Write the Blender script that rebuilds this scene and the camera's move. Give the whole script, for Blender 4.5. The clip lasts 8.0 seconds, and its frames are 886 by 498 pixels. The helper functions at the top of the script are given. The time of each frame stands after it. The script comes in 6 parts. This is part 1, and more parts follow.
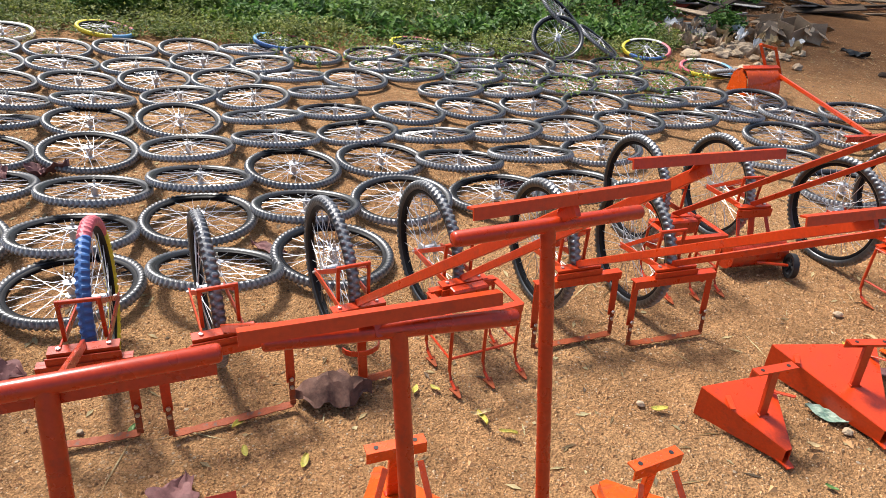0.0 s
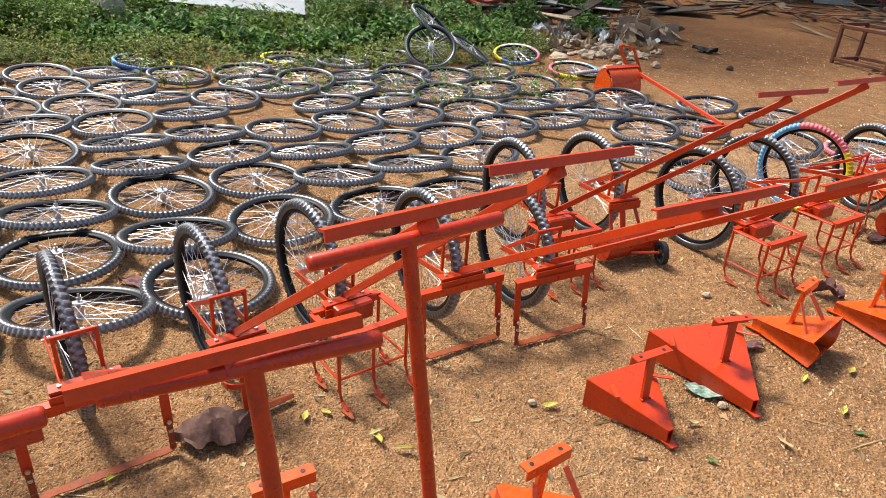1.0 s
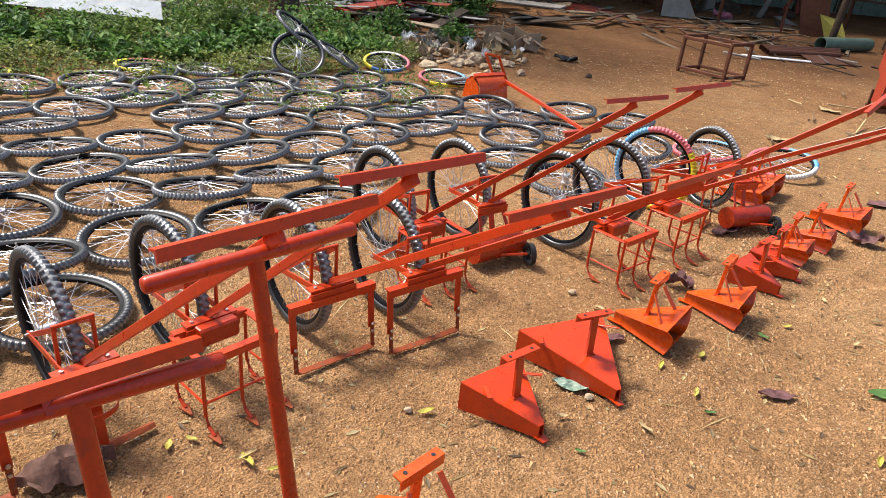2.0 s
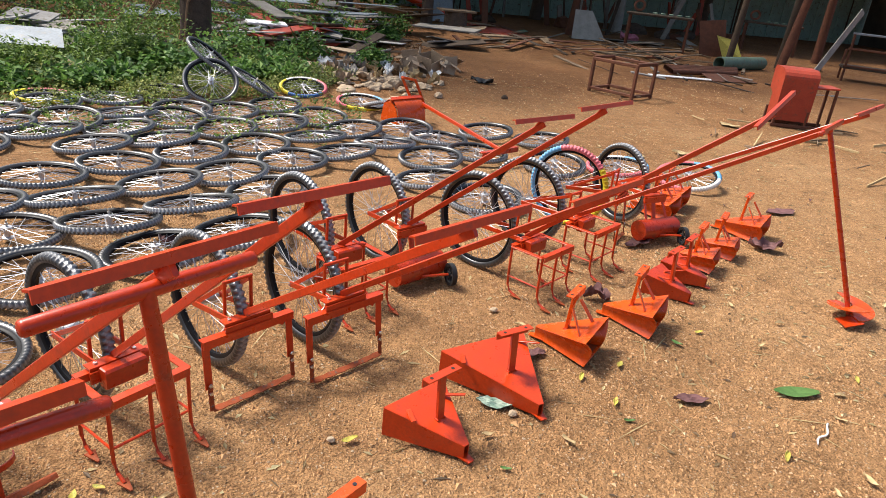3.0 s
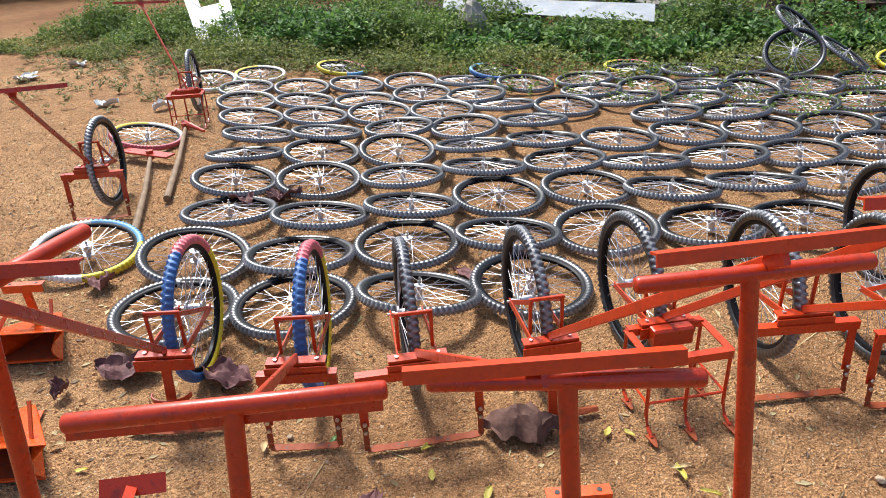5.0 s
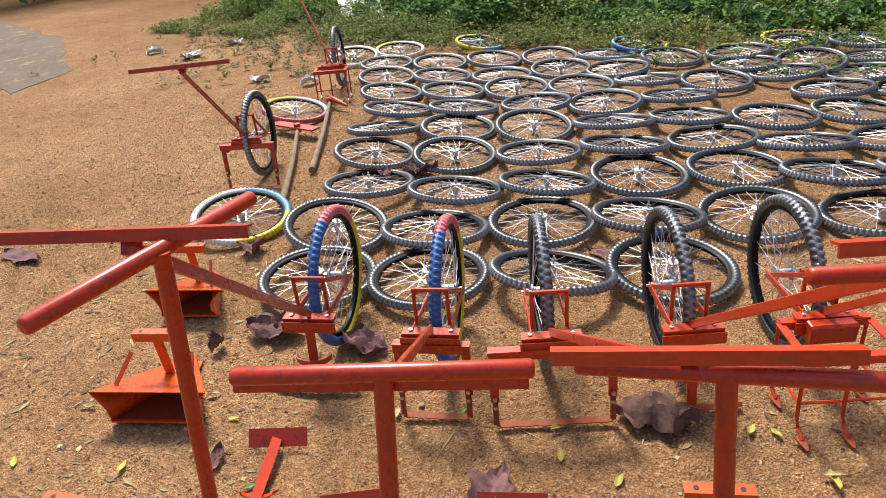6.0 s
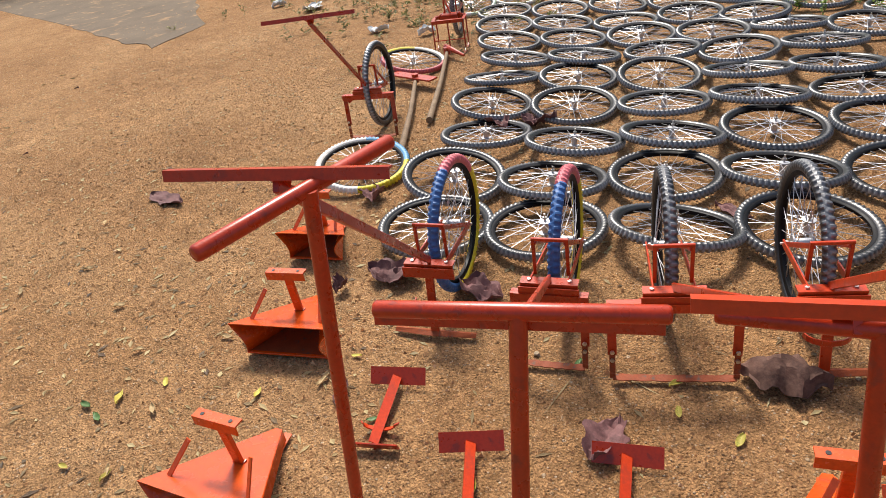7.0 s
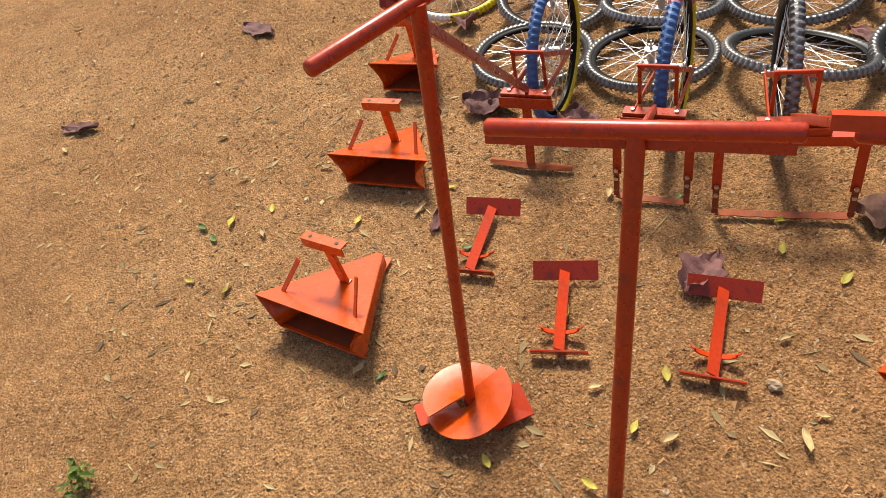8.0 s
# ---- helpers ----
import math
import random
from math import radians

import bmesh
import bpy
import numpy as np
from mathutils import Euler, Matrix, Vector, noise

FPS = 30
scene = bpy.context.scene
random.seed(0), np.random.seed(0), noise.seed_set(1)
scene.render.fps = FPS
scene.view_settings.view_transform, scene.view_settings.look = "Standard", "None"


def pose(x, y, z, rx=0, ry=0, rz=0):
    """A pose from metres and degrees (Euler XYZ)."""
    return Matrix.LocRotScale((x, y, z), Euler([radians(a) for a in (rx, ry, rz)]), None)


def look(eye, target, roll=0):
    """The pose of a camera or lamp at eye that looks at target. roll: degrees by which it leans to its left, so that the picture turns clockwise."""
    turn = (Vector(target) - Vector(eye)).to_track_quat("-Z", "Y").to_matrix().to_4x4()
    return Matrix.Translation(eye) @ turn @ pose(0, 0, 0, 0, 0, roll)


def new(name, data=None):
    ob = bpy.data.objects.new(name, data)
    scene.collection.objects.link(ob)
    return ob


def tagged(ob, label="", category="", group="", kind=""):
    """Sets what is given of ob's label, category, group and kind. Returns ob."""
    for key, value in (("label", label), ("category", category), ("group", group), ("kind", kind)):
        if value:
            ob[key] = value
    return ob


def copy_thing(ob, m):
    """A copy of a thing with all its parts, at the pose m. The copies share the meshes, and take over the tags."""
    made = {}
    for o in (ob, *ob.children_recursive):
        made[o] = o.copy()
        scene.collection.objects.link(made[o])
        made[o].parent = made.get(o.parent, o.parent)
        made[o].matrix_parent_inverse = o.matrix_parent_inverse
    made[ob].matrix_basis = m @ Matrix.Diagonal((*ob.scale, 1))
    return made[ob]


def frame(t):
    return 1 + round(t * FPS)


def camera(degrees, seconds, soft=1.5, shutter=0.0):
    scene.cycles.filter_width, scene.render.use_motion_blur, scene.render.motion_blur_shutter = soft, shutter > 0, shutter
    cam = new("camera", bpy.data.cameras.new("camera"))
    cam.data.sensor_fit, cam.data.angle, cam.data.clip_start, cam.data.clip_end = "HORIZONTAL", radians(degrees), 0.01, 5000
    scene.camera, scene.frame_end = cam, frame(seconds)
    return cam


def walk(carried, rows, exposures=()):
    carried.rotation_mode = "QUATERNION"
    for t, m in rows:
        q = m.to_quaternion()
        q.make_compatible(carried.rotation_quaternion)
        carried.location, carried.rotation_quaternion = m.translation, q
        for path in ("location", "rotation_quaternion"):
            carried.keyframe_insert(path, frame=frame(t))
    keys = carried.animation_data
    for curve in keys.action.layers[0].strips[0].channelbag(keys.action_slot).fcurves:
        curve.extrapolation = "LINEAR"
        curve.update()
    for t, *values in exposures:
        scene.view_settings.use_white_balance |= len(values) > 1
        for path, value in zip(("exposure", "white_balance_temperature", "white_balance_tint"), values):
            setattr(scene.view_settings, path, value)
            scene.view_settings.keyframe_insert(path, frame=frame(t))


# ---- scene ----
cam = camera(66.7, 8.0, soft=0.8)
PATH = [
    (0, (0.346, 0.26, 1.656), (0.107, 2.003, 0.705), 4.5),
    (0.5, (0.387, 0.275, 1.662), (0.3, 2.045, 0.735), 4.4),
    (1, (0.407, 0.302, 1.658), (0.467, 2.084, 0.752), 4.0),
    (1.5, (0.436, 0.316, 1.66), (0.641, 2.085, 0.751), 4.9),
    (2, (0.463, 0.312, 1.661), (0.865, 2.072, 0.802), 6.2),
    (2.2, (0.472, 0.318, 1.666), (0.937, 2.067, 0.816), 6.5),
    (3.3, (0.514, 0.304, 1.666), (1.132, 2.045, 0.899), 6.1),
    (3.5, (0.504, 0.31, 1.67), (0.991, 2.083, 0.883), 5.7),
    (4, (0.454, 0.316, 1.668), (0.432, 2.146, 0.86), 3.0),
    (4.5, (0.409, 0.315, 1.667), (-0.073, 2.063, 0.822), 0.6),
    (5, (0.386, 0.322, 1.665), (-0.451, 1.901, 0.767), -2.7),
    (5.2, (0.379, 0.323, 1.657), (-0.539, 1.852, 0.751), -3.9),
    (6.3, (0.347, 0.3, 1.665), (-0.858, 1.581, 0.712), -7.0),
    (6.5, (0.353, 0.289, 1.666), (-0.893, 1.519, 0.698), -8.1),
    (7, (0.334, 0.266, 1.661), (-1.007, 1.346, 0.645), -9.6),
    (7.5, (0.323, 0.236, 1.66), (-1.083, 1.173, 0.591), -11.2),
    (8, (0.319, 0.222, 1.641), (-1.009, 0.881, 0.298), -16.2),
]
walk(cam, [(t, look(eye, target, roll)) for t, eye, target, roll in PATH], [(0, 0.76, 6150, 10), (2, 0.74, 6250, 10), (3.5, 0.72, 6250, 10), (4.5, 0.82, 5850, 10), (5.0, 0.75, 5900, 10), (6.4, 0.51, 6200, 10), (7.5, 0.41, 6650, 10), (8, 0.43, 7050, 10)])

# ---- world, sun ----
SUN_ELEV, SUN_AZ = 55.0, 52.0   # degrees; azimuth to the left of +y
world = bpy.data.worlds.new("world")
scene.world = world
world.use_nodes = True
wn = world.node_tree.nodes
sky = wn.new("ShaderNodeTexSky")
sky.sky_type = "NISHITA"
sky.sun_disc = False
sky.sun_elevation = radians(SUN_ELEV)
sky.sun_rotation = radians(-SUN_AZ)
sky.air_density, sky.dust_density = 1.0, 5.0
wn["Background"].inputs["Strength"].default_value = 0.13
world.node_tree.links.new(sky.outputs["Color"], wn["Background"].inputs["Color"])
sun_data = bpy.data.lights.new("sun", "SUN")
sun_data.energy, sun_data.angle, sun_data.color = 3.9, radians(11.0), (1.0, 0.94, 0.84)
sun = new("sun", sun_data)
ce = math.cos(radians(SUN_ELEV))
to_sun = Vector((-math.sin(radians(SUN_AZ)) * ce, math.cos(radians(SUN_AZ)) * ce, math.sin(radians(SUN_ELEV))))
sun.matrix_world = look(to_sun * 30, (0, 0, 0))


# ---- materials ----
def material(name, rough=0.6, metal=0.0):
    m = bpy.data.materials.new(name)
    m.use_nodes = True
    b = m.node_tree.nodes["Principled BSDF"]
    b.inputs["Roughness"].default_value, b.inputs["Metallic"].default_value = rough, metal
    return m, m.node_tree.nodes, m.node_tree.links, b


def rgb(c):
    return (c[0], c[1], c[2], 1.0)


def noise_node(n, l, coord, scale, detail=4.0, rough=0.6):
    t = n.new("ShaderNodeTexNoise")
    t.inputs["Scale"].default_value, t.inputs["Detail"].default_value, t.inputs["Roughness"].default_value = scale, detail, rough
    l.new(coord, t.inputs["Vector"])
    return t.outputs["Fac"]


def ramp(n, l, fac, stops, constant=False):
    r = n.new("ShaderNodeValToRGB")
    e = r.color_ramp.elements
    while len(e) < len(stops):
        e.new(0.5)
    for el, (p, c) in zip(e, stops):
        el.position, el.color = p, rgb(c)
    if constant:
        r.color_ramp.interpolation = "CONSTANT"
    l.new(fac, r.inputs["Fac"])
    return r.outputs["Color"]


def mix(n, l, fac, a, b, mode="MIX"):
    x = n.new("ShaderNodeMix")
    x.data_type, x.blend_type = "RGBA", mode
    for s, v in ((x.inputs[0], fac), (x.inputs[6], a), (x.inputs[7], b)):
        if hasattr(v, "is_output"):
            l.new(v, s)
        else:
            s.default_value = v if isinstance(v, float) else rgb(v)
    return x.outputs[2]


def bump(n, l, b, height, strength, dist):
    k = n.new("ShaderNodeBump")
    k.inputs["Strength"].default_value, k.inputs["Distance"].default_value = strength, dist
    l.new(height, k.inputs["Height"])
    l.new(k.outputs["Normal"], b.inputs["Normal"])


def coords(n, which="Object"):
    return n.new("ShaderNodeTexCoord").outputs[which]


def surface(name, dark, light, scale, rough=0.6, metal=0.0, fine=60.0, bumps=0.15, dist=0.003, spread=0.25, stain=None, gloss=0.34):
    """Two-scale mottled surface that differs a little from object to object."""
    m, n, l, b = material(name, rough, metal)
    b.inputs["Specular IOR Level"].default_value = gloss
    c = coords(n)
    col = ramp(n, l, noise_node(n, l, c, scale), ((0.3, dark), (0.7, light)))
    grain = noise_node(n, l, c, fine, 3.0)
    col = mix(n, l, 0.35, col, ramp(n, l, grain, ((0.25, [v * 0.55 for v in dark]), (0.75, [min(1, v * 1.25) for v in light]))))
    if stain:
        col = mix(n, l, ramp(n, l, noise_node(n, l, c, scale * 2.7, 6.0, 0.7), ((0.56, (0, 0, 0)), (0.66, (1, 1, 1)))), col, stain)
    inf = n.new("ShaderNodeObjectInfo")
    col = mix(n, l, 1.0, col, ramp(n, l, inf.outputs["Random"], ((0, (1 - spread,) * 3), (1, (1.0,) * 3))), "MULTIPLY")
    l.new(col, b.inputs["Base Color"])
    rr = n.new("ShaderNodeMapRange")
    rr.inputs[3].default_value, rr.inputs[4].default_value = max(0.05, rough - 0.12), min(1.0, rough + 0.15)
    l.new(noise_node(n, l, c, scale * 3), rr.inputs[0])
    l.new(rr.outputs[0], b.inputs["Roughness"])
    bump(n, l, b, grain, bumps, dist)
    return m


paint_orange = surface("orange_paint", (0.45, 0.030, 0.003), (0.57, 0.048, 0.004), 6.0, 0.30, fine=90, bumps=0.10, dist=0.002, spread=0.14, stain=(0.36, 0.035, 0.010), gloss=0.5)
paint_red = surface("red_oxide_paint", (0.36, 0.024, 0.003), (0.47, 0.037, 0.004), 7.0, 0.28, fine=110, bumps=0.12, dist=0.002, spread=0.14, stain=(0.25, 0.028, 0.013), gloss=0.5)
paint_bright = surface("bright_orange_paint", (0.56, 0.060, 0.003), (0.70, 0.090, 0.005), 5.0, 0.24, fine=70, bumps=0.08, dist=0.002, spread=0.15, stain=(0.48, 0.058, 0.010), gloss=0.5)


def rubber_material():
    """Black tyre rubber: shiny side walls, grey tread for road dust and painted-in sky highlights."""
    m, n, l, b = material("black_rubber", 0.4)
    b.inputs["Specular IOR Level"].default_value = 0.7
    c = coords(n)
    flat_c = n.new("ShaderNodeVectorMath")
    flat_c.operation = "MULTIPLY"
    flat_c.inputs[1].default_value = (1, 1, 0)
    l.new(c, flat_c.inputs[0])
    ln = n.new("ShaderNodeVectorMath")
    ln.operation = "LENGTH"
    l.new(flat_c.outputs[0], ln.inputs[0])
    tread = n.new("ShaderNodeMapRange")
    tread.inputs[1].default_value, tread.inputs[2].default_value = 0.263, 0.279
    tread.inputs[4].default_value = 0.09
    l.new(ln.outputs["Value"], tread.inputs[0])
    top = n.new("ShaderNodeMapRange")
    top.inputs[1].default_value, top.inputs[2].default_value, top.inputs[4].default_value = 0.2865, 0.293, 0.48
    l.new(ln.outputs["Value"], top.inputs[0])
    both = n.new("ShaderNodeMath")
    both.operation = "ADD"
    l.new(tread.outputs[0], both.inputs[0])
    l.new(top.outputs[0], both.inputs[1])
    inf = n.new("ShaderNodeObjectInfo")
    patch = ramp(n, l, noise_node(n, l, c, 9.0, 6.0, 0.7), ((0.30, (0.55, 0.55, 0.55)), (0.60, (1, 1, 1))))
    amount = mix(n, l, 1.0, patch, ramp(n, l, inf.outputs["Random"], ((0, (0.6,) * 3), (1, (1.0,) * 3))), "MULTIPLY")
    dust_glint = n.new("ShaderNodeMath")
    dust_glint.operation = "MULTIPLY"
    l.new(both.outputs[0], dust_glint.inputs[0])
    l.new(amount, dust_glint.inputs[1])
    wall = ramp(n, l, noise_node(n, l, c, 25.0), ((0.3, (0.004, 0.004, 0.0045)), (0.7, (0.011, 0.011, 0.013))))
    l.new(mix(n, l, dust_glint.outputs[0], wall, (0.52, 0.525, 0.54)), b.inputs["Base Color"])
    rr = n.new("ShaderNodeMapRange")
    rr.inputs[3].default_value, rr.inputs[4].default_value = 0.33, 0.36
    l.new(dust_glint.outputs[0], rr.inputs[0])
    l.new(rr.outputs[0], b.inputs["Roughness"])
    sheen = n.new("ShaderNodeMapRange")
    sheen.inputs[2].default_value, sheen.inputs[3].default_value, sheen.inputs[4].default_value = 0.35, 0.95, 1.0
    l.new(dust_glint.outputs[0], sheen.inputs[0])
    l.new(sheen.outputs[0], b.inputs["Specular IOR Level"])
    bump(n, l, b, noise_node(n, l, c, 150.0), 0.2, 0.001)
    return m


rubber = rubber_material()
rim_black = surface("black_rim_paint", (0.004, 0.004, 0.005), (0.011, 0.011, 0.013), 9.0, 0.42, fine=120, bumps=0.03, spread=0.2, gloss=0.1)
steel = surface("zinc_steel", (0.50, 0.50, 0.52), (0.68, 0.68, 0.70), 20.0, 0.45, 1.0, fine=200, bumps=0.03, spread=0.1)
bolt_steel = surface("bolt_steel", (0.55, 0.54, 0.52), (0.75, 0.74, 0.72), 40.0, 0.35, 1.0, spread=0.1)
worn_steel = surface("worn_blade_steel", (0.20, 0.042, 0.014), (0.34, 0.075, 0.022), 15.0, 0.6, 0.0, fine=160, bumps=0.2, spread=0.1, stain=(0.12, 0.08, 0.06), gloss=0.2)
wood = surface("weathered_wood", (0.13, 0.085, 0.05), (0.30, 0.21, 0.13), 9.0, 0.8, fine=80, bumps=0.3, spread=0.3)
dark_wood = surface("dark_old_wood", (0.035, 0.024, 0.017), (0.10, 0.065, 0.04), 6.0, 0.85, fine=60, bumps=0.4, spread=0.4)
rust = surface("rusty_iron", (0.09, 0.038, 0.022), (0.20, 0.075, 0.04), 8.0, 0.75, 0.3, fine=90, bumps=0.3, spread=0.3)
tin = surface("tin_sheet", (0.17, 0.195, 0.22), (0.30, 0.335, 0.37), 3.0, 0.6, 0.2, fine=40, bumps=0.1, spread=0.25, stain=(0.32, 0.30, 0.27))
white_board = surface("white_board", (0.70, 0.70, 0.68), (0.84, 0.84, 0.82), 2.5, 0.55, fine=30, bumps=0.1, spread=0.1, stain=(0.5, 0.48, 0.42))
concrete = surface("grey_concrete", (0.20, 0.19, 0.17), (0.34, 0.32, 0.29), 5.0, 0.9, fine=50, bumps=0.5, dist=0.006, spread=0.25)
stone = surface("pale_stone", (0.36, 0.27, 0.17), (0.56, 0.43, 0.29), 9.0, 0.9, fine=50, bumps=0.6, dist=0.006, spread=0.35)
board_grey = surface("grey_board", (0.17, 0.15, 0.13), (0.34, 0.31, 0.27), 4.0, 0.85, fine=40, bumps=0.25, spread=0.45)
board_pale = surface("pale_weathered_board", (0.30, 0.28, 0.26), (0.52, 0.50, 0.47), 4.0, 0.85, fine=40, bumps=0.25, spread=0.4, stain=(0.22, 0.17, 0.12))
cardboard = surface("brown_carton", (0.38, 0.27, 0.17), (0.54, 0.41, 0.28), 5.0, 0.9, fine=60, bumps=0.3, spread=0.4)
green_paint = surface("faded_green_paint", (0.20, 0.30, 0.25), (0.30, 0.42, 0.36), 3.0, 0.7, fine=30, bumps=0.2, spread=0.2, stain=(0.16, 0.13, 0.10))
green_metal = surface("dull_green_pipe_paint", (0.08, 0.13, 0.09), (0.15, 0.21, 0.15), 5.0, 0.6, 0.1, spread=0.2, stain=(0.14, 0.08, 0.05))
bark = surface("palm_bark", (0.05, 0.036, 0.026), (0.13, 0.09, 0.065), 7.0, 0.95, fine=40, bumps=0.7, dist=0.02, spread=0.2)
dry_frond = surface("dry_brown_frond", (0.16, 0.085, 0.04), (0.34, 0.20, 0.10), 7.0, 0.9, spread=0.4)
stem_green = surface("green_stem", (0.05, 0.08, 0.02), (0.10, 0.13, 0.04), 8.0, 0.8, spread=0.3)
plastic_black = surface("black_plastic", (0.012, 0.012, 0.012), (0.025, 0.025, 0.025), 9.0, 0.5, spread=0.1)
leaf_dry = surface("dry_purple_leaf", (0.085, 0.036, 0.036), (0.23, 0.108, 0.100), 14.0, 0.75, fine=70, bumps=0.4, dist=0.004, spread=0.4)
leaf_brown = surface("dark_brown_leaf", (0.045, 0.024, 0.019), (0.16, 0.085, 0.062), 14.0, 0.8, fine=70, bumps=0.5, dist=0.004, spread=0.2, gloss=0.2)
leaf_yellow = surface("yellow_leaf", (0.42, 0.34, 0.05), (0.62, 0.52, 0.10), 30.0, 0.6, spread=0.35, stain=(0.24, 0.30, 0.05))
leaf_green = surface("green_fallen_leaf", (0.045, 0.11, 0.02), (0.11, 0.20, 0.05), 25.0, 0.5, spread=0.35)
leaf_tan = surface("tan_dry_leaf", (0.42, 0.29, 0.13), (0.62, 0.46, 0.24), 30.0, 0.8, spread=0.4)
paper_white = surface("white_plastic_scrap", (0.62, 0.62, 0.60), (0.8, 0.8, 0.78), 12.0, 0.5, spread=0.2)
paper_teal = surface("green_printed_wrapper", (0.05, 0.16, 0.11), (0.42, 0.50, 0.40), 22.0, 0.45, spread=0.1)
sack = surface("grey_woven_sack", (0.27, 0.24, 0.20), (0.42, 0.39, 0.34), 9.0, 0.95, fine=120, bumps=0.5, spread=0.1)
pink_cloth = surface("pink_cloth", (0.45, 0.12, 0.2), (0.6, 0.25, 0.32), 7.0, 0.9, spread=0.3)
pad_mat = surface("worn_pad", (0.115, 0.090, 0.066), (0.18, 0.138, 0.098), 1.2, 0.95, fine=40, bumps=0.5, dist=0.006, spread=0.05, stain=(0.36, 0.225, 0.12), gloss=0.15)
maroon = surface("maroon_machine_paint", (0.27, 0.034, 0.014), (0.38, 0.052, 0.022), 5.0, 0.5, fine=60, bumps=0.1, spread=0.1, stain=(0.18, 0.05, 0.03))
dark_wall = surface("dark_shed_wall", (0.05, 0.042, 0.034), (0.11, 0.09, 0.07), 2.0, 0.9, fine=20, bumps=0.3)


def leaves_material(name, a, b, c):
    m, n, l, bs = material(name, 0.68)
    g = n.new("ShaderNodeNewGeometry")
    col = ramp(n, l, g.outputs["Random Per Island"], ((0.0, a), (0.5, b), (1.0, c)))
    big = ramp(n, l, noise_node(n, l, coords(n), 0.8), ((0.3, (0.55, 0.62, 0.55)), (0.7, (1.25, 1.15, 0.9))))
    l.new(mix(n, l, 1.0, col, big, "MULTIPLY"), bs.inputs["Base Color"])
    tr = n.new("ShaderNodeBsdfTranslucent")
    l.new(col, tr.inputs["Color"])
    ms = n.new("ShaderNodeMixShader")
    ms.inputs[0].default_value = 0.3
    l.new(bs.outputs[0], ms.inputs[1])
    l.new(tr.outputs[0], ms.inputs[2])
    l.new(ms.outputs[0], n["Material Output"].inputs["Surface"])
    return m


weed_leaf = leaves_material("weed_leaf", (0.060, 0.108, 0.016), (0.12, 0.20, 0.032), (0.25, 0.33, 0.075))
shrub_leaf = leaves_material("shrub_leaf", (0.042, 0.102, 0.020), (0.092, 0.20, 0.040), (0.19, 0.32, 0.070))
edge_leaf = leaves_material("edge_weed_leaf", (0.075, 0.108, 0.020), (0.165, 0.205, 0.042), (0.32, 0.335, 0.095))
grass_blade = leaves_material("dry_grass_blade", (0.14, 0.15, 0.05), (0.24, 0.22, 0.09), (0.32, 0.27, 0.14))


def pebble_material():
    m, n, l, b = material("pebble", 0.95)
    b.inputs["Specular IOR Level"].default_value = 0.15
    g = n.new("ShaderNodeNewGeometry")
    col = ramp(n, l, g.outputs["Random Per Island"], ((0, (0.20, 0.110, 0.052)), (0.14, (0.36, 0.198, 0.088)), (0.85, (0.53, 0.312, 0.150)), (1, (0.60, 0.42, 0.25))))
    l.new(col, b.inputs["Base Color"])
    return m


pebble = pebble_material()
straw_bits = leaves_material("straw_bits", (0.10, 0.06, 0.04), (0.34, 0.25, 0.13), (0.55, 0.46, 0.28))


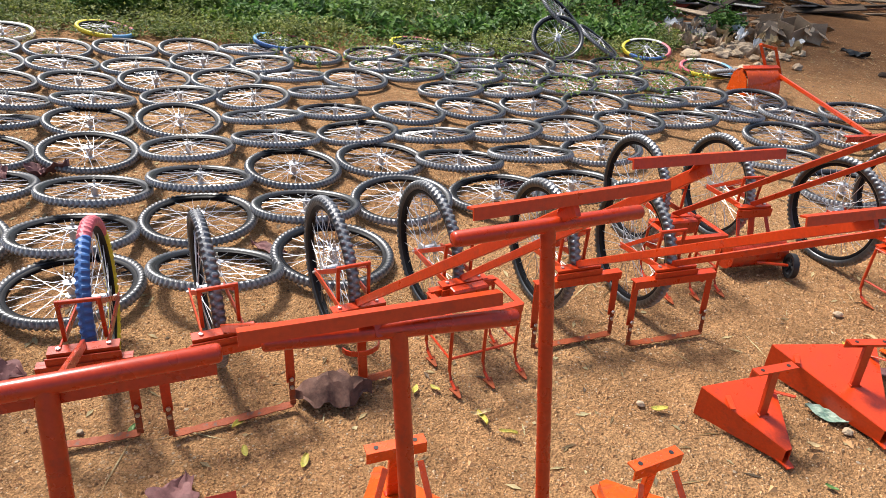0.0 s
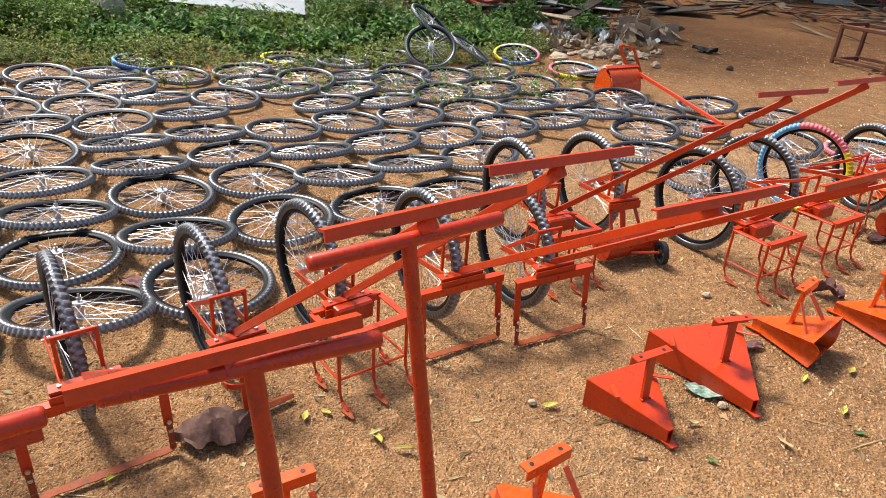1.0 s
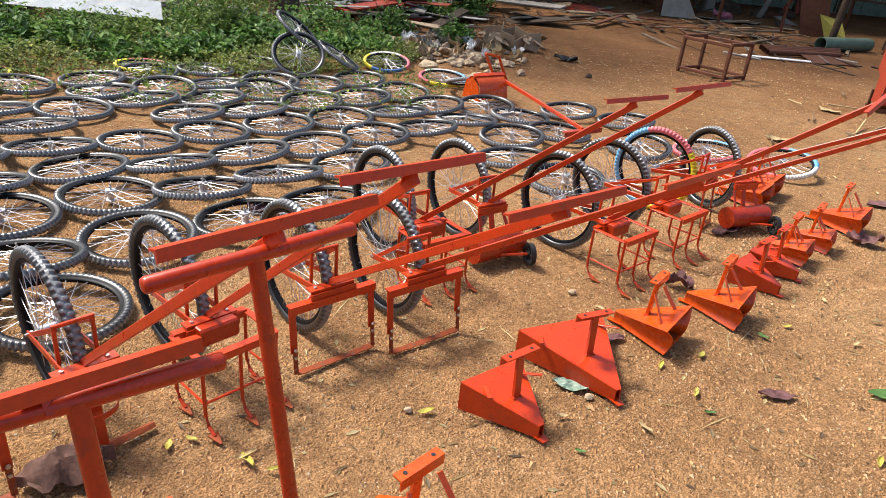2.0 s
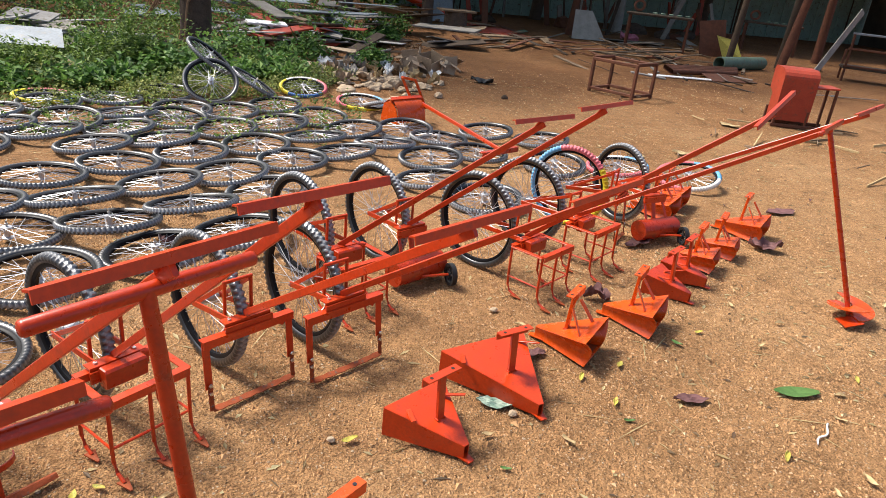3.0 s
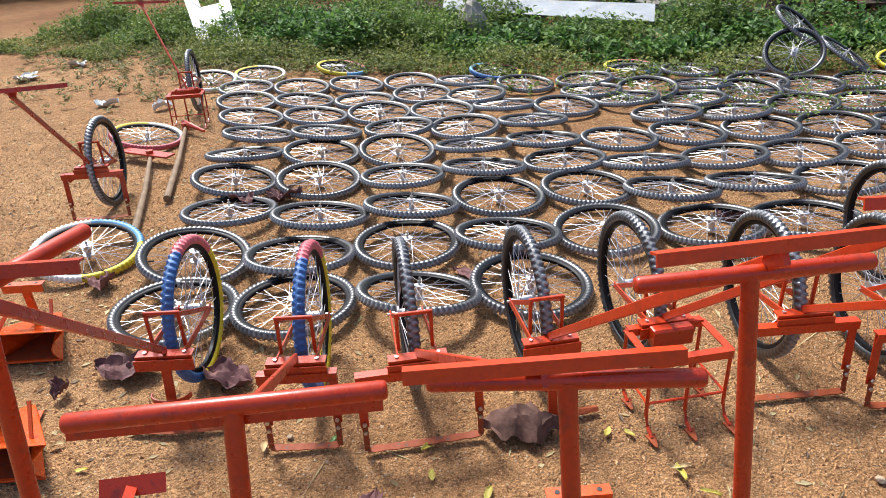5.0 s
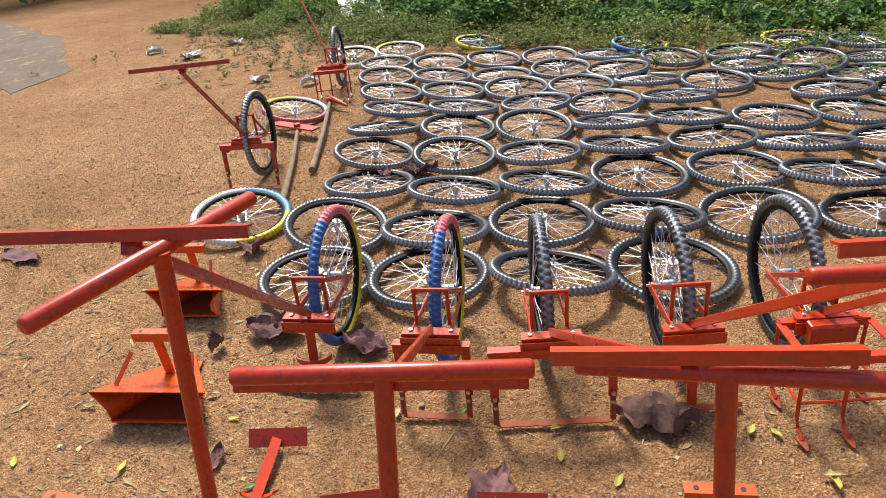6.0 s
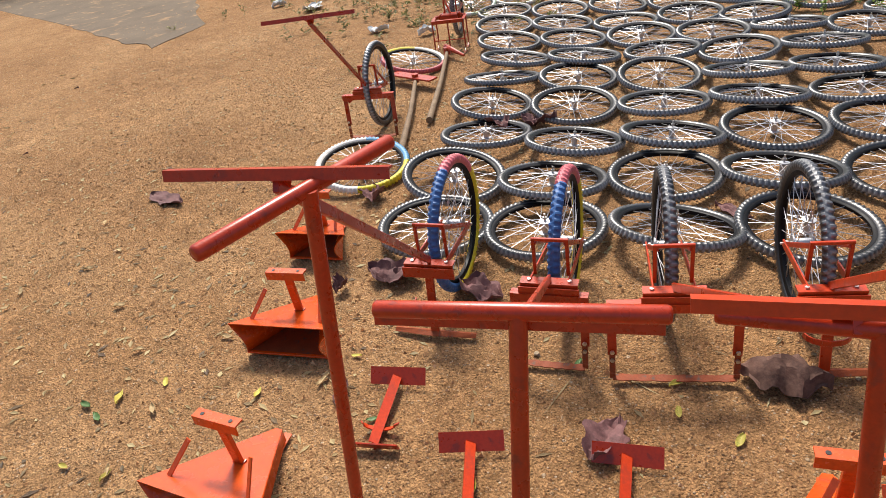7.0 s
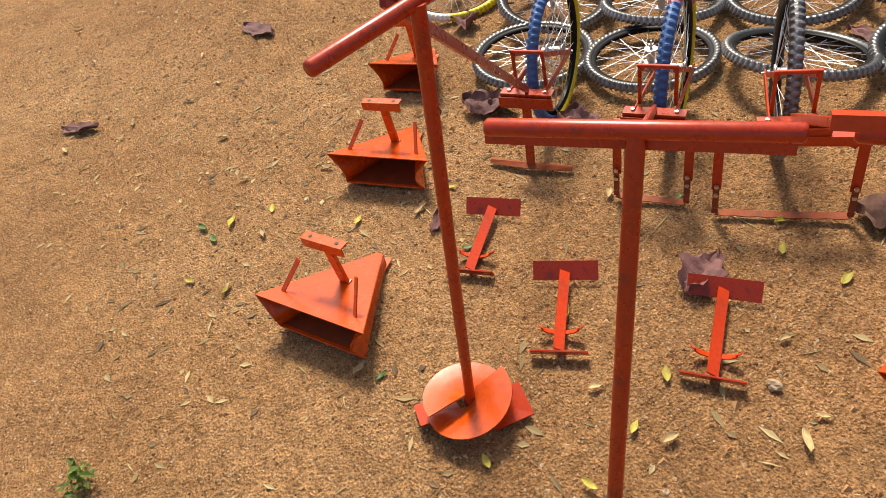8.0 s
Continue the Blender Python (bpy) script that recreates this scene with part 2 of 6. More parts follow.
def sand_material():
    m, n, l, b = material("sandy_soil", 0.95)
    b.inputs["Specular IOR Level"].default_value = 0.2
    c = coords(n)
    base = ramp(n, l, noise_node(n, l, c, 0.55, 6.0, 0.62), ((0.26, (0.315, 0.166, 0.070)), (0.50, (0.42, 0.234, 0.103)), (0.76, (0.53, 0.325, 0.158))))
    mid = ramp(n, l, noise_node(n, l, c, 5.0, 8.0, 0.7), ((0.3, (0.72, 0.70, 0.68)), (0.7, (1.16, 1.16, 1.16))))
    col = mix(n, l, 1.0, base, mid, "MULTIPLY")
    grain = noise_node(n, l, c, 130.0, 4.0, 0.75)
    col = mix(n, l, 1.0, col, ramp(n, l, grain, ((0.32, (0.40, 0.36, 0.33)), (0.50, (1, 1, 1)), (0.68, (1.55, 1.52, 1.46)))), "MULTIPLY")
    clump = noise_node(n, l, c, 34.0, 5.0, 0.72)
    col = mix(n, l, 1.0, col, ramp(n, l, clump, ((0.34, (0.66, 0.62, 0.58)), (0.50, (1, 1, 1)), (0.66, (1.24, 1.24, 1.24)))), "MULTIPLY")
    # loose stones and chips of two sizes, pale, brown and dark
    stones = None
    for scale, reach in ((75.0, 0.34), (27.0, 0.20), (11.0, 0.11)):
        vs = n.new("ShaderNodeTexVoronoi")
        vs.inputs["Scale"].default_value = scale
        l.new(c, vs.inputs["Vector"])
        sc = n.new("ShaderNodeSeparateColor")
        l.new(vs.outputs["Color"], sc.inputs[0])
        body = ramp(n, l, vs.outputs["Distance"], ((reach * 0.75, (1, 1, 1)), (reach, (0, 0, 0))))
        few = ramp(n, l, sc.outputs[1], ((0.50, (0, 0, 0)), (0.54, (1, 1, 1))))
        fac = mix(n, l, 1.0, body, few, "MULTIPLY")
        tone = ramp(n, l, sc.outputs[0], ((0.0, (0.13, 0.07, 0.035)), (0.2, (0.24, 0.135, 0.065)), (0.5, (0.42, 0.26, 0.135)), (0.85, (0.54, 0.37, 0.22)), (1.0, (0.62, 0.48, 0.33))))
        col = mix(n, l, fac, col, tone)
        if stones is None:
            stones = fac
        else:
            stones = mix(n, l, 1.0, stones, fac, "ADD")
    v = n.new("ShaderNodeTexVoronoi")
    v.inputs["Scale"].default_value = 105.0
    l.new(c, v.inputs["Vector"])
    grit = ramp(n, l, v.outputs["Distance"], ((0.10, (1.35, 1.3, 1.22)), (0.30, (0.92, 0.92, 0.92))))
    col = mix(n, l, 0.6, col, mix(n, l, 1.0, col, grit, "MULTIPLY"))
    # reddish earth beyond the yard, darkened in its colour for the shade there
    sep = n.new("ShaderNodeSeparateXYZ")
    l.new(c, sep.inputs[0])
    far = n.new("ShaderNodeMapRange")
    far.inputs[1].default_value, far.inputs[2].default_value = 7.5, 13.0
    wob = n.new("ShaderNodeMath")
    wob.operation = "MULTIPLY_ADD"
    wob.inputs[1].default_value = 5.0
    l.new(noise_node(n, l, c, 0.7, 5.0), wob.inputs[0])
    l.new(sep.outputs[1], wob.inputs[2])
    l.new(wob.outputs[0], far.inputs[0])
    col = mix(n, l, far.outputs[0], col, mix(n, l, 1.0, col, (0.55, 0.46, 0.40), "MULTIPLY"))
    l.new(col, b.inputs["Base Color"])
    add = n.new("ShaderNodeMath")
    add.operation = "MULTIPLY_ADD"
    add.inputs[1].default_value = 0.5
    l.new(grain, add.inputs[0])
    l.new(clump, add.inputs[2])
    more = n.new("ShaderNodeMath")
    more.operation = "MULTIPLY_ADD"
    more.inputs[1].default_value = 0.35
    l.new(stones, more.inputs[0])
    l.new(add.outputs[0], more.inputs[2])
    clod = n.new("ShaderNodeMath")
    clod.operation = "MULTIPLY_ADD"
    clod.inputs[1].default_value = -0.40
    l.new(v.outputs["Distance"], clod.inputs[0])
    l.new(more.outputs[0], clod.inputs[2])
    tread = n.new("ShaderNodeMath")
    tread.operation = "MULTIPLY_ADD"
    tread.inputs[1].default_value = 1.1
    l.new(noise_node(n, l, c, 7.0, 3.0, 0.55), tread.inputs[0])
    l.new(clod.outputs[0], tread.inputs[2])
    bump(n, l, b, tread.outputs[0], 1.0, 0.026)
    return m


sand = sand_material()


def tyre_material(name, colours):
    """A tyre moulded in coloured arcs round its axle."""
    m, n, l, b = material(name, 0.5)
    c = coords(n)
    sep = n.new("ShaderNodeSeparateXYZ")
    l.new(c, sep.inputs[0])
    at = n.new("ShaderNodeMath")
    at.operation = "ARCTAN2"
    l.new(sep.outputs[1], at.inputs[0])
    l.new(sep.outputs[0], at.inputs[1])
    mr = n.new("ShaderNodeMapRange")
    mr.inputs[1].default_value, mr.inputs[2].default_value = -math.pi, math.pi
    l.new(at.outputs[0], mr.inputs[0])
    col = ramp(n, l, mr.outputs[0], [(k / len(colours), v) for k, v in enumerate(colours)], True)
    dirt = ramp(n, l, noise_node(n, l, c, 30.0, 6.0, 0.7), ((0.35, (0.72, 0.68, 0.62)), (0.65, (1, 1, 1))))
    l.new(mix(n, l, 1.0, col, dirt, "MULTIPLY"), b.inputs["Base Color"])
    bump(n, l, b, noise_node(n, l, c, 150.0), 0.15, 0.001)
    return m


YEL, BLU, PNK, WHT, SKY, GRN, RED = (0.70, 0.58, 0.02), (0.045, 0.14, 0.38), (0.62, 0.14, 0.17), (0.78, 0.76, 0.72), (0.13, 0.36, 0.62), (0.55, 0.68, 0.50), (0.50, 0.09, 0.10)
STYLES = {   # colours towards -x, -y, +x, +y
    "white_green": (WHT, WHT, GRN, WHT), "yellow_white": (YEL, WHT, WHT, WHT), "yellow_blue": (YEL, YEL, SKY, PNK), "blue_red": (SKY, BLU, YEL, PNK),
    "yellow_sky": (YEL, YEL, SKY, PNK), "yellow_pink": (YEL, BLU, PNK, WHT), "pink_yellow": (PNK, YEL, SKY, WHT), "red_white": (YEL, RED, RED, WHT),
    "sky_blue": (PNK, PNK, SKY, WHT), "pink_blue": (PNK, WHT, SKY, PNK), "blue_yellow": (WHT, WHT, YEL, SKY),
    "standing": (BLU, BLU, YEL, YEL, PNK), "standing_b": (YEL, YEL, SKY, SKY, PNK),
}
tyre_mats = {k: tyre_material("tyre_" + k, v) for k, v in STYLES.items()}


# ---- mesh building ----
class Shape:
    """Gathers faces of one mesh."""

    def __init__(self):
        self.v, self.f = [], []

    def add(self, verts, faces):
        k = len(self.v)
        self.v += [tuple(p) for p in verts]
        self.f += [tuple(i + k for i in q) for q in faces]
        return self

    def loft(self, rings, closed=False, caps=True):
        n, k = len(rings[0]), len(rings)
        faces = []
        for a in range(k if closed else k - 1):
            b = (a + 1) % k
            faces += [(a * n + i, a * n + (i + 1) % n, b * n + (i + 1) % n, b * n + i) for i in range(n)]
        if caps and not closed:
            faces += [tuple(range(n - 1, -1, -1)), tuple(range((k - 1) * n, k * n))]
        return self.add([p for r in rings for p in r], faces)

    def bar(self, p, q, w, h, up=(0, 0, 1), c=None):
        """A straight bar of w by h with chamfered long edges; h lies along up."""
        p, q = Vector(p), Vector(q)
        d = (q - p).normalized()
        s = d.cross(Vector(up))
        s = (s if s.length > 1e-4 else d.cross(Vector((1, 0, 0)))).normalized()
        u = s.cross(d)
        c = min(w, h) * 0.16 if c is None else c
        x, y = w / 2, h / 2
        sec = ((x - c, -y), (x, -y + c), (x, y - c), (x - c, y), (-x + c, y), (-x, y - c), (-x, -y + c), (-x + c, -y))
        e = d * min(c * 0.7, (q - p).length * 0.1)
        rings = [[o + s * (a * k) + u * (b * k) for a, b in sec] for o, k in ((p, 0.93), (p + e, 1), (q - e, 1), (q, 0.93))]
        return self.loft(rings)

    def tube(self, pts, r, n=10, ends=True):
        pts = [Vector(p) for p in pts]
        rings = []
        ref = Vector((0.123, 0.311, 0.94))
        for i, p in enumerate(pts):
            d = (pts[min(i + 1, len(pts) - 1)] - pts[max(i - 1, 0)]).normalized()
            s = d.cross(ref).normalized()
            u = s.cross(d)
            k = r[i] if isinstance(r, (list, tuple)) else r
            rings.append([p + (s * math.cos(a) + u * math.sin(a)) * k for a in (2 * math.pi * j / n for j in range(n))])
        return self.loft(rings, caps=ends)

    def angle_iron(self, p, q, w, t, up, flip=1):
        """L section: one leg lies across up, the other hangs down from its edge."""
        p, q, up = Vector(p), Vector(q), Vector(up)
        d = (q - p).normalized()
        s = d.cross(up).normalized() * flip
        u = (s.cross(d) * flip).normalized()
        sec = ((-w / 2, 0), (w / 2, 0), (w / 2, -w), (w / 2 - t, -w), (w / 2 - t, -t), (-w / 2, -t))
        return self.loft([[o + s * a + u * b for a, b in sec] for o in (p, q)])

    def plate(self, pts, t, up=(0, 0, 1)):
        """A flat polygon with thickness t below it."""
        up = Vector(up).normalized() * t
        a = [Vector(p) for p in pts]
        b = [p - up for p in a]
        n = len(a)
        return self.add(a + b, [tuple(range(n)), tuple(range(2 * n - 1, n - 1, -1))] + [(i + n, (i + 1) % n + n, (i + 1) % n, i) for i in range(n)])

    def strip(self, rows, t):
        """A curved sheet through rows of points, given thickness t along its normals."""
        k, n = len(rows), len(rows[0])
        g = [[Vector(p) for p in r] for r in rows]
        back = []
        for a in range(k):
            r = []
            for b in range(n):
                du = g[min(a + 1, k - 1)][b] - g[max(a - 1, 0)][b]
                dv = g[a][min(b + 1, n - 1)] - g[a][max(b - 1, 0)]
                nn = du.cross(dv)
                r.append(g[a][b] + (nn.normalized() * t if nn.length > 1e-9 else Vector((0, 0, t))))
            back.append(r)
        verts = [p for r in g for p in r] + [p for r in back for p in r]
        o = k * n
        fs = []
        for a in range(k - 1):
            for b in range(n - 1):
                i = a * n + b
                fs += [(i + n, i + n + 1, i + 1, i), (o + i, o + i + 1, o + i + n + 1, o + i + n)]
        for a in range(k - 1):
            for b in (0, n - 1):
                i = a * n + b
                fs.append((i, i + n, o + i + n, o + i) if b else (i + n, i, o + i, o + i + n))
        for b in range(n - 1):
            for a in (0, k - 1):
                i = a * n + b
                fs.append((i + 1, i, o + i, o + i + 1) if a else (i, i + 1, o + i + 1, o + i))
        return self.add(verts, fs)

    def mesh(self, name, mat, smooth=False):
        me = bpy.data.meshes.new(name)
        me.from_pydata(self.v, [], self.f)
        me.validate()
        me.materials.append(mat)
        if smooth:
            me.polygons.foreach_set("use_smooth", [True] * len(me.polygons))
            me.set_sharp_from_angle(angle=radians(40))
        me.update()
        return me


def part(name, shape, mat, parent=None, label="", smooth=False, m=None):
    ob = new(name, shape.mesh(name, mat, smooth) if isinstance(shape, Shape) else shape)
    if parent is not None:
        ob.parent = parent
    if m is not None:
        ob.matrix_basis = m
    if label:
        ob["label"] = label
    return ob


def thing(name, m, label, category, group=""):
    ob = new(name)
    ob.empty_display_size = 0.1
    ob.matrix_basis = m
    return tagged(ob, label, category, group)


def flat(x, y, z=0.0, deg=0.0):
    return pose(x, y, z, 0, 0, deg)


rnd = random.Random(7)

# ---- ground ----
def spread(lo, hi, step, far):
    core = list(np.arange(lo, hi + 1e-6, step))
    grow, out = step, []
    x = 0.0
    while x < far:
        grow *= 1.35
        x += grow
        out.append(x)
    return [lo - v for v in reversed(out)] + core + [hi + v for v in out]


def ground_z(x, y):
    near = max(0.0, 1.0 - max(abs(x) - 7, abs(y - 4) - 9, 0) / 4)
    return near * (0.010 * noise.noise(Vector((x * 1.7, y * 1.7, 3))) + 0.006 * noise.noise(Vector((x * 6, y * 6, 9))) - 0.008)


def build_ground():
    xs, ys = spread(-6.5, 6.5, 0.075, 600.0), spread(-1.5, 9.5, 0.075, 600.0)
    nx = len(xs)
    s = Shape()
    s.v = [(x, y, ground_z(x, y)) for y in ys for x in xs]
    s.f = [(j * nx + i, j * nx + i + 1, (j + 1) * nx + i + 1, (j + 1) * nx + i) for j in range(len(ys) - 1) for i in range(nx - 1)]
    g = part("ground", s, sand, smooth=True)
    tagged(g, "dry sandy brown yard with grit and footprints", "ground", kind="structure")


build_ground()


# ---- bicycle wheels ----
R_OUT, R_TUBE = 0.292, 0.0205


def ring(profile, n, wob=None):
    """Turns a closed profile of (radius, z) round the z axis."""
    rings = []
    for k in range(n):
        a = 2 * math.pi * k / n
        pr = [wob(i, k, r, z) for i, (r, z) in enumerate(profile)] if wob else profile
        rings.append([(r * math.cos(a), r * math.sin(a), z) for r, z in pr])
    return Shape().loft(rings, closed=True)


def tyre_shape():
    n = 14
    prof = []
    for k in range(n):
        a = 2 * math.pi * k / n
        prof.append((R_OUT - R_TUBE + math.cos(a) * R_TUBE, math.sin(a) * R_TUBE * 1.02))

    def knobs(i, k, r, z):
        side = i in (2, 12)
        mid = i in (0, 1, 13)
        ph = (k + (2 if i > 7 else 0)) % 4
        up = 0.0
        if mid:
            up = 0.0042 if ph in (0, 1) else -0.0018
        elif side:
            up = 0.0050 if ph in (0, 1) else -0.0015
        elif i in (3, 11) and ph in (0, 1):
            up = 0.0030
        c = R_OUT - R_TUBE
        f = 1 + up / R_TUBE
        return c + (r - c) * f, z * f

    return ring(prof, 272, knobs)


def rim_shape():
    return ring([(0.257, -0.013), (0.257, 0.013), (0.246, 0.012), (0.239, 0.007), (0.239, -0.007), (0.246, -0.012)], 64)


def spoke_shape():
    s = Shape()
    for k in range(32):
        side = 1 if k % 2 else -1
        lean = 1 if (k // 2) % 2 else -1
        a = 2 * math.pi * k / 32
        b = a + lean * 1.05
        s.tube([(0.024 * math.cos(b), 0.024 * math.sin(b), 0.030 * side), (0.240 * math.cos(a), 0.240 * math.sin(a), 0.003 * side)], 0.0014, 5)
    return s


def hub_shape():
    s = Shape()
    zs = ((-0.036, 0.014), (-0.034, 0.029), (-0.028, 0.029), (-0.026, 0.017), (0.026, 0.017), (0.028, 0.029), (0.034, 0.029), (0.036, 0.014))
    s.loft([[(r * math.cos(a), r * math.sin(a), z) for a in (2 * math.pi * j / 14 for j in range(14))] for z, r in zs])
    return s


def axle_shape():
    s = Shape().tube([(0, 0, -0.072), (0, 0, 0.072)], 0.005, 8)
    for z in (-0.05, 0.05):
        s.tube([(0, 0, z - 0.005), (0, 0, z + 0.005)], 0.0105, 6)
    return s


WHEEL_MESH = {
    "rim": rim_shape().mesh("rim", rim_black, True), "tyre": tyre_shape().mesh("tyre", rubber, True),
    "spokes": spoke_shape().mesh("spokes", steel, True), "hub": hub_shape().mesh("hub", steel, True),
    "axle": axle_shape().mesh("axle", bolt_steel, True),
    "valve": Shape().tube([(0.240, 0, 0), (0.205, 0, 0)], 0.004, 6).mesh("valve", rim_black, True),
}
TYRES = {}


def tyre_of(style):
    if style and style not in TYRES:
        me = WHEEL_MESH["tyre"].copy()
        me.materials.clear()
        me.materials.append(tyre_mats[style])
        TYRES[style] = me
    return TYRES[style] if style else WHEEL_MESH["tyre"]


def wheel_parts(parent, style=""):
    for name in ("tyre", "rim", "spokes", "hub", "axle", "valve"):
        part(name, tyre_of(style) if name == "tyre" else WHEEL_MESH[name], None, parent)


def lying_pose(x, y, a, b, spin):
    n = Vector((a, b, 1)).normalized()
    s = math.hypot(n.x, n.y)
    z = max(0.056, R_OUT * s + 0.022) - 0.004
    q = Vector((0, 0, 1)).rotation_difference(n)
    return Matrix.Translation((x, y, z)) @ q.to_matrix().to_4x4() @ pose(0, 0, 0, 0, 0, spin)


first_wheel = thing("bicycle_wheel", Matrix(), "black bicycle wheel with knobby tyre lying on sand", "wheel", "wheels laid out on the ground")
wheel_parts(first_wheel)
first_used = []


def lay_wheels(rows):
    for x, y, a, b in rows:
        m = lying_pose(x, y, a, b, rnd.uniform(0, 360))
        if not first_used:
            first_wheel.matrix_basis = m
            first_used.append(1)
        else:
            copy_thing(first_wheel, m)


COLOUR_WORDS = {
    "white_green": "white and pale green", "yellow_white": "white and yellow", "yellow_blue": "yellow, blue and pink", "blue_red": "blue, yellow and pink", "yellow_sky": "yellow, pink and blue",
    "yellow_pink": "yellow, blue and pink", "pink_yellow": "pink, white and yellow", "red_white": "red, white and yellow", "sky_blue": "sky-blue and pink", "pink_blue": "white, pink and blue", "blue_yellow": "yellow, blue and white",
}


def lay_coloured_wheel(style, x, y, a, b):
    w = thing("bicycle_wheel", lying_pose(x, y, a, b, -45), "bicycle wheel with " + COLOUR_WORDS[style] + " tyre lying flat", "wheel", "wheels laid out on the ground")
    wheel_parts(w, style)


lay_wheels([
    (-1.99, 2.12, 0.05, 0.01),
    (-1.51, 2.39, -0.01, 0.01),
    (-2.29, 2.55, 0.20, 0.02),
    (-0.99, 2.66, -0.02, 0.24),
    (-1.79, 2.80, -0.03, 0.15),
    (-0.56, 2.99, 0.07, -0.02),
    (-2.59, 3.13, -0.03, 0.12),
    (-1.33, 3.15, 0.01, -0.00),
    (-1.99, 3.26, -0.01, 0.18),
    (-0.86, 3.44, -0.04, 0.16),
    (-2.92, 3.55, 0.14, 0.09),
    (-1.55, 3.59, -0.02, 0.19),
])
lay_wheels([
    (-0.39, 3.72, -0.01, -0.07),
    (-2.39, 3.79, 0.11, -0.02),
    (-1.13, 3.96, 0.06, -0.01),
    (0.13, 3.99, -0.11, 0.02),
    (-3.23, 4.00, -0.07, 0.17),
    (-1.88, 4.06, -0.05, 0.09),
    (0.58, 4.25, -0.11, 0.05),
    (-2.72, 4.28, 0.11, 0.03),
    (-0.66, 4.29, 0.03, 0.01),
    (-1.41, 4.37, -0.05, 0.18),
    (-0.16, 4.42, -0.04, 0.16),
    (-3.48, 4.45, 0.05, 0.17),
])
lay_wheels([
    (-2.19, 4.52, 0.12, -0.06),
    (0.29, 4.68, -0.09, 0.19),
    (-2.98, 4.71, 0.02, 0.15),
    (-0.95, 4.74, -0.09, 0.04),
    (-1.68, 4.79, -0.09, 0.15),
    (-0.41, 4.83, -0.10, 0.17),
    (2.38, 4.84, -0.11, -0.04),
    (-3.93, 4.88, 0.12, 0.06),
    (0.78, 5.00, -0.13, -0.02),
    (-2.49, 5.06, -0.05, 0.02),
    (-3.40, 5.13, 0.08, 0.06),
    (-1.24, 5.13, -0.05, 0.13),
])
lay_wheels([
    (0.06, 5.17, -0.14, 0.04),
    (-1.97, 5.26, -0.02, -0.05),
    (2.09, 5.31, -0.10, 0.07),
    (-4.40, 5.34, 0.12, -0.02),
    (-0.71, 5.34, 0.01, 0.03),
    (-2.89, 5.40, 0.07, -0.05),
    (0.53, 5.44, -0.11, -0.01),
    (-3.84, 5.55, 0.08, 0.06),
    (-1.50, 5.60, -0.07, 0.12),
    (-2.38, 5.65, 0.04, -0.03),
    (-0.26, 5.65, 0.02, 0.02),
    (-3.26, 5.73, 0.02, 0.01),
])
lay_wheels([
    (3.40, 5.75, -0.10, -0.11),
    (1.03, 5.80, -0.06, -0.02),
    (-4.81, 5.80, 0.06, -0.02),
    (2.26, 5.93, -0.10, -0.05),
    (0.24, 5.97, -0.06, -0.02),
    (-4.22, 6.00, 0.10, -0.03),
    (1.48, 6.01, -0.14, 0.08),
    (-1.92, 6.01, -0.06, 0.10),
    (2.77, 6.12, -0.00, -0.02),
    (-2.85, 6.14, 0.04, -0.05),
    (-1.38, 6.14, 0.05, -0.02),
    (-0.51, 6.17, -0.10, 0.03),
])
lay_wheels([
    (0.76, 6.25, -0.05, -0.05),
    (-2.33, 6.28, -0.04, -0.03),
    (-3.72, 6.29, 0.12, 0.01),
    (0.01, 6.35, -0.13, 0.06),
    (1.94, 6.39, -0.02, 0.12),
    (-0.93, 6.55, -0.11, 0.03),
    (1.31, 6.55, -0.08, 0.11),
    (-3.20, 6.55, 0.08, -0.07),
    (2.54, 6.63, 0.03, 0.02),
    (3.69, 6.67, -0.11, 0.02),
    (-0.38, 6.71, -0.11, 0.01),
    (-1.32, 6.75, -0.06, 0.02),
])
lay_wheels([
    (-2.67, 6.77, 0.01, 0.09),
    (0.51, 6.80, -0.08, -0.06),
    (-2.03, 6.84, 0.08, -0.01),
    (1.72, 6.88, -0.14, -0.03),
    (2.26, 6.92, -0.08, -0.13),
    (-0.83, 6.94, 0.00, -0.15),
    (3.17, 6.97, -0.12, -0.02),
    (1.01, 7.06, -0.11, -0.04),
    (0.06, 7.14, 0.04, -0.12),
    (-1.52, 7.20, -0.07, -0.02),
    (-0.40, 7.30, -0.07, 0.08),
    (1.46, 7.39, -0.02, -0.11),
])
lay_wheels([
    (0.56, 7.53, -0.05, -0.06),
    (0.10, 7.53, 0.00, -0.07),
    (-1.11, 7.62, -0.01, -0.09),
    (1.03, 7.90, -0.08, -0.06),
    (-0.59, 7.91, 0.03, 0.02),
    (-0.10, 8.31, -0.00, -0.11),
])
for style, x, y, a, b in (
    ("blue_yellow", -2.93, 2.38, 0.18, -0.06),
    ("red_white", -4.36, 4.07, 0.20, 0.07),
    ("pink_blue", 4.57, 5.34, -0.21, -0.11),
    ("sky_blue", 4.05, 5.72, -0.13, -0.00),
    ("white_green", -5.43, 5.91, 0.14, -0.11),
    ("yellow_white", -5.14, 6.41, 0.11, -0.04),
    ("yellow_blue", -4.34, 6.92, 0.16, 0.03),
    ("blue_red", -2.54, 7.28, 0.12, -0.00),
    ("yellow_sky", -1.20, 7.89, 0.04, -0.01),
    ("pink_yellow", 2.05, 8.25, -0.01, -0.11),
    ("yellow_pink", 1.44, 8.85, -0.03, -0.22),
):
    lay_coloured_wheel(style, x, y, a, b)

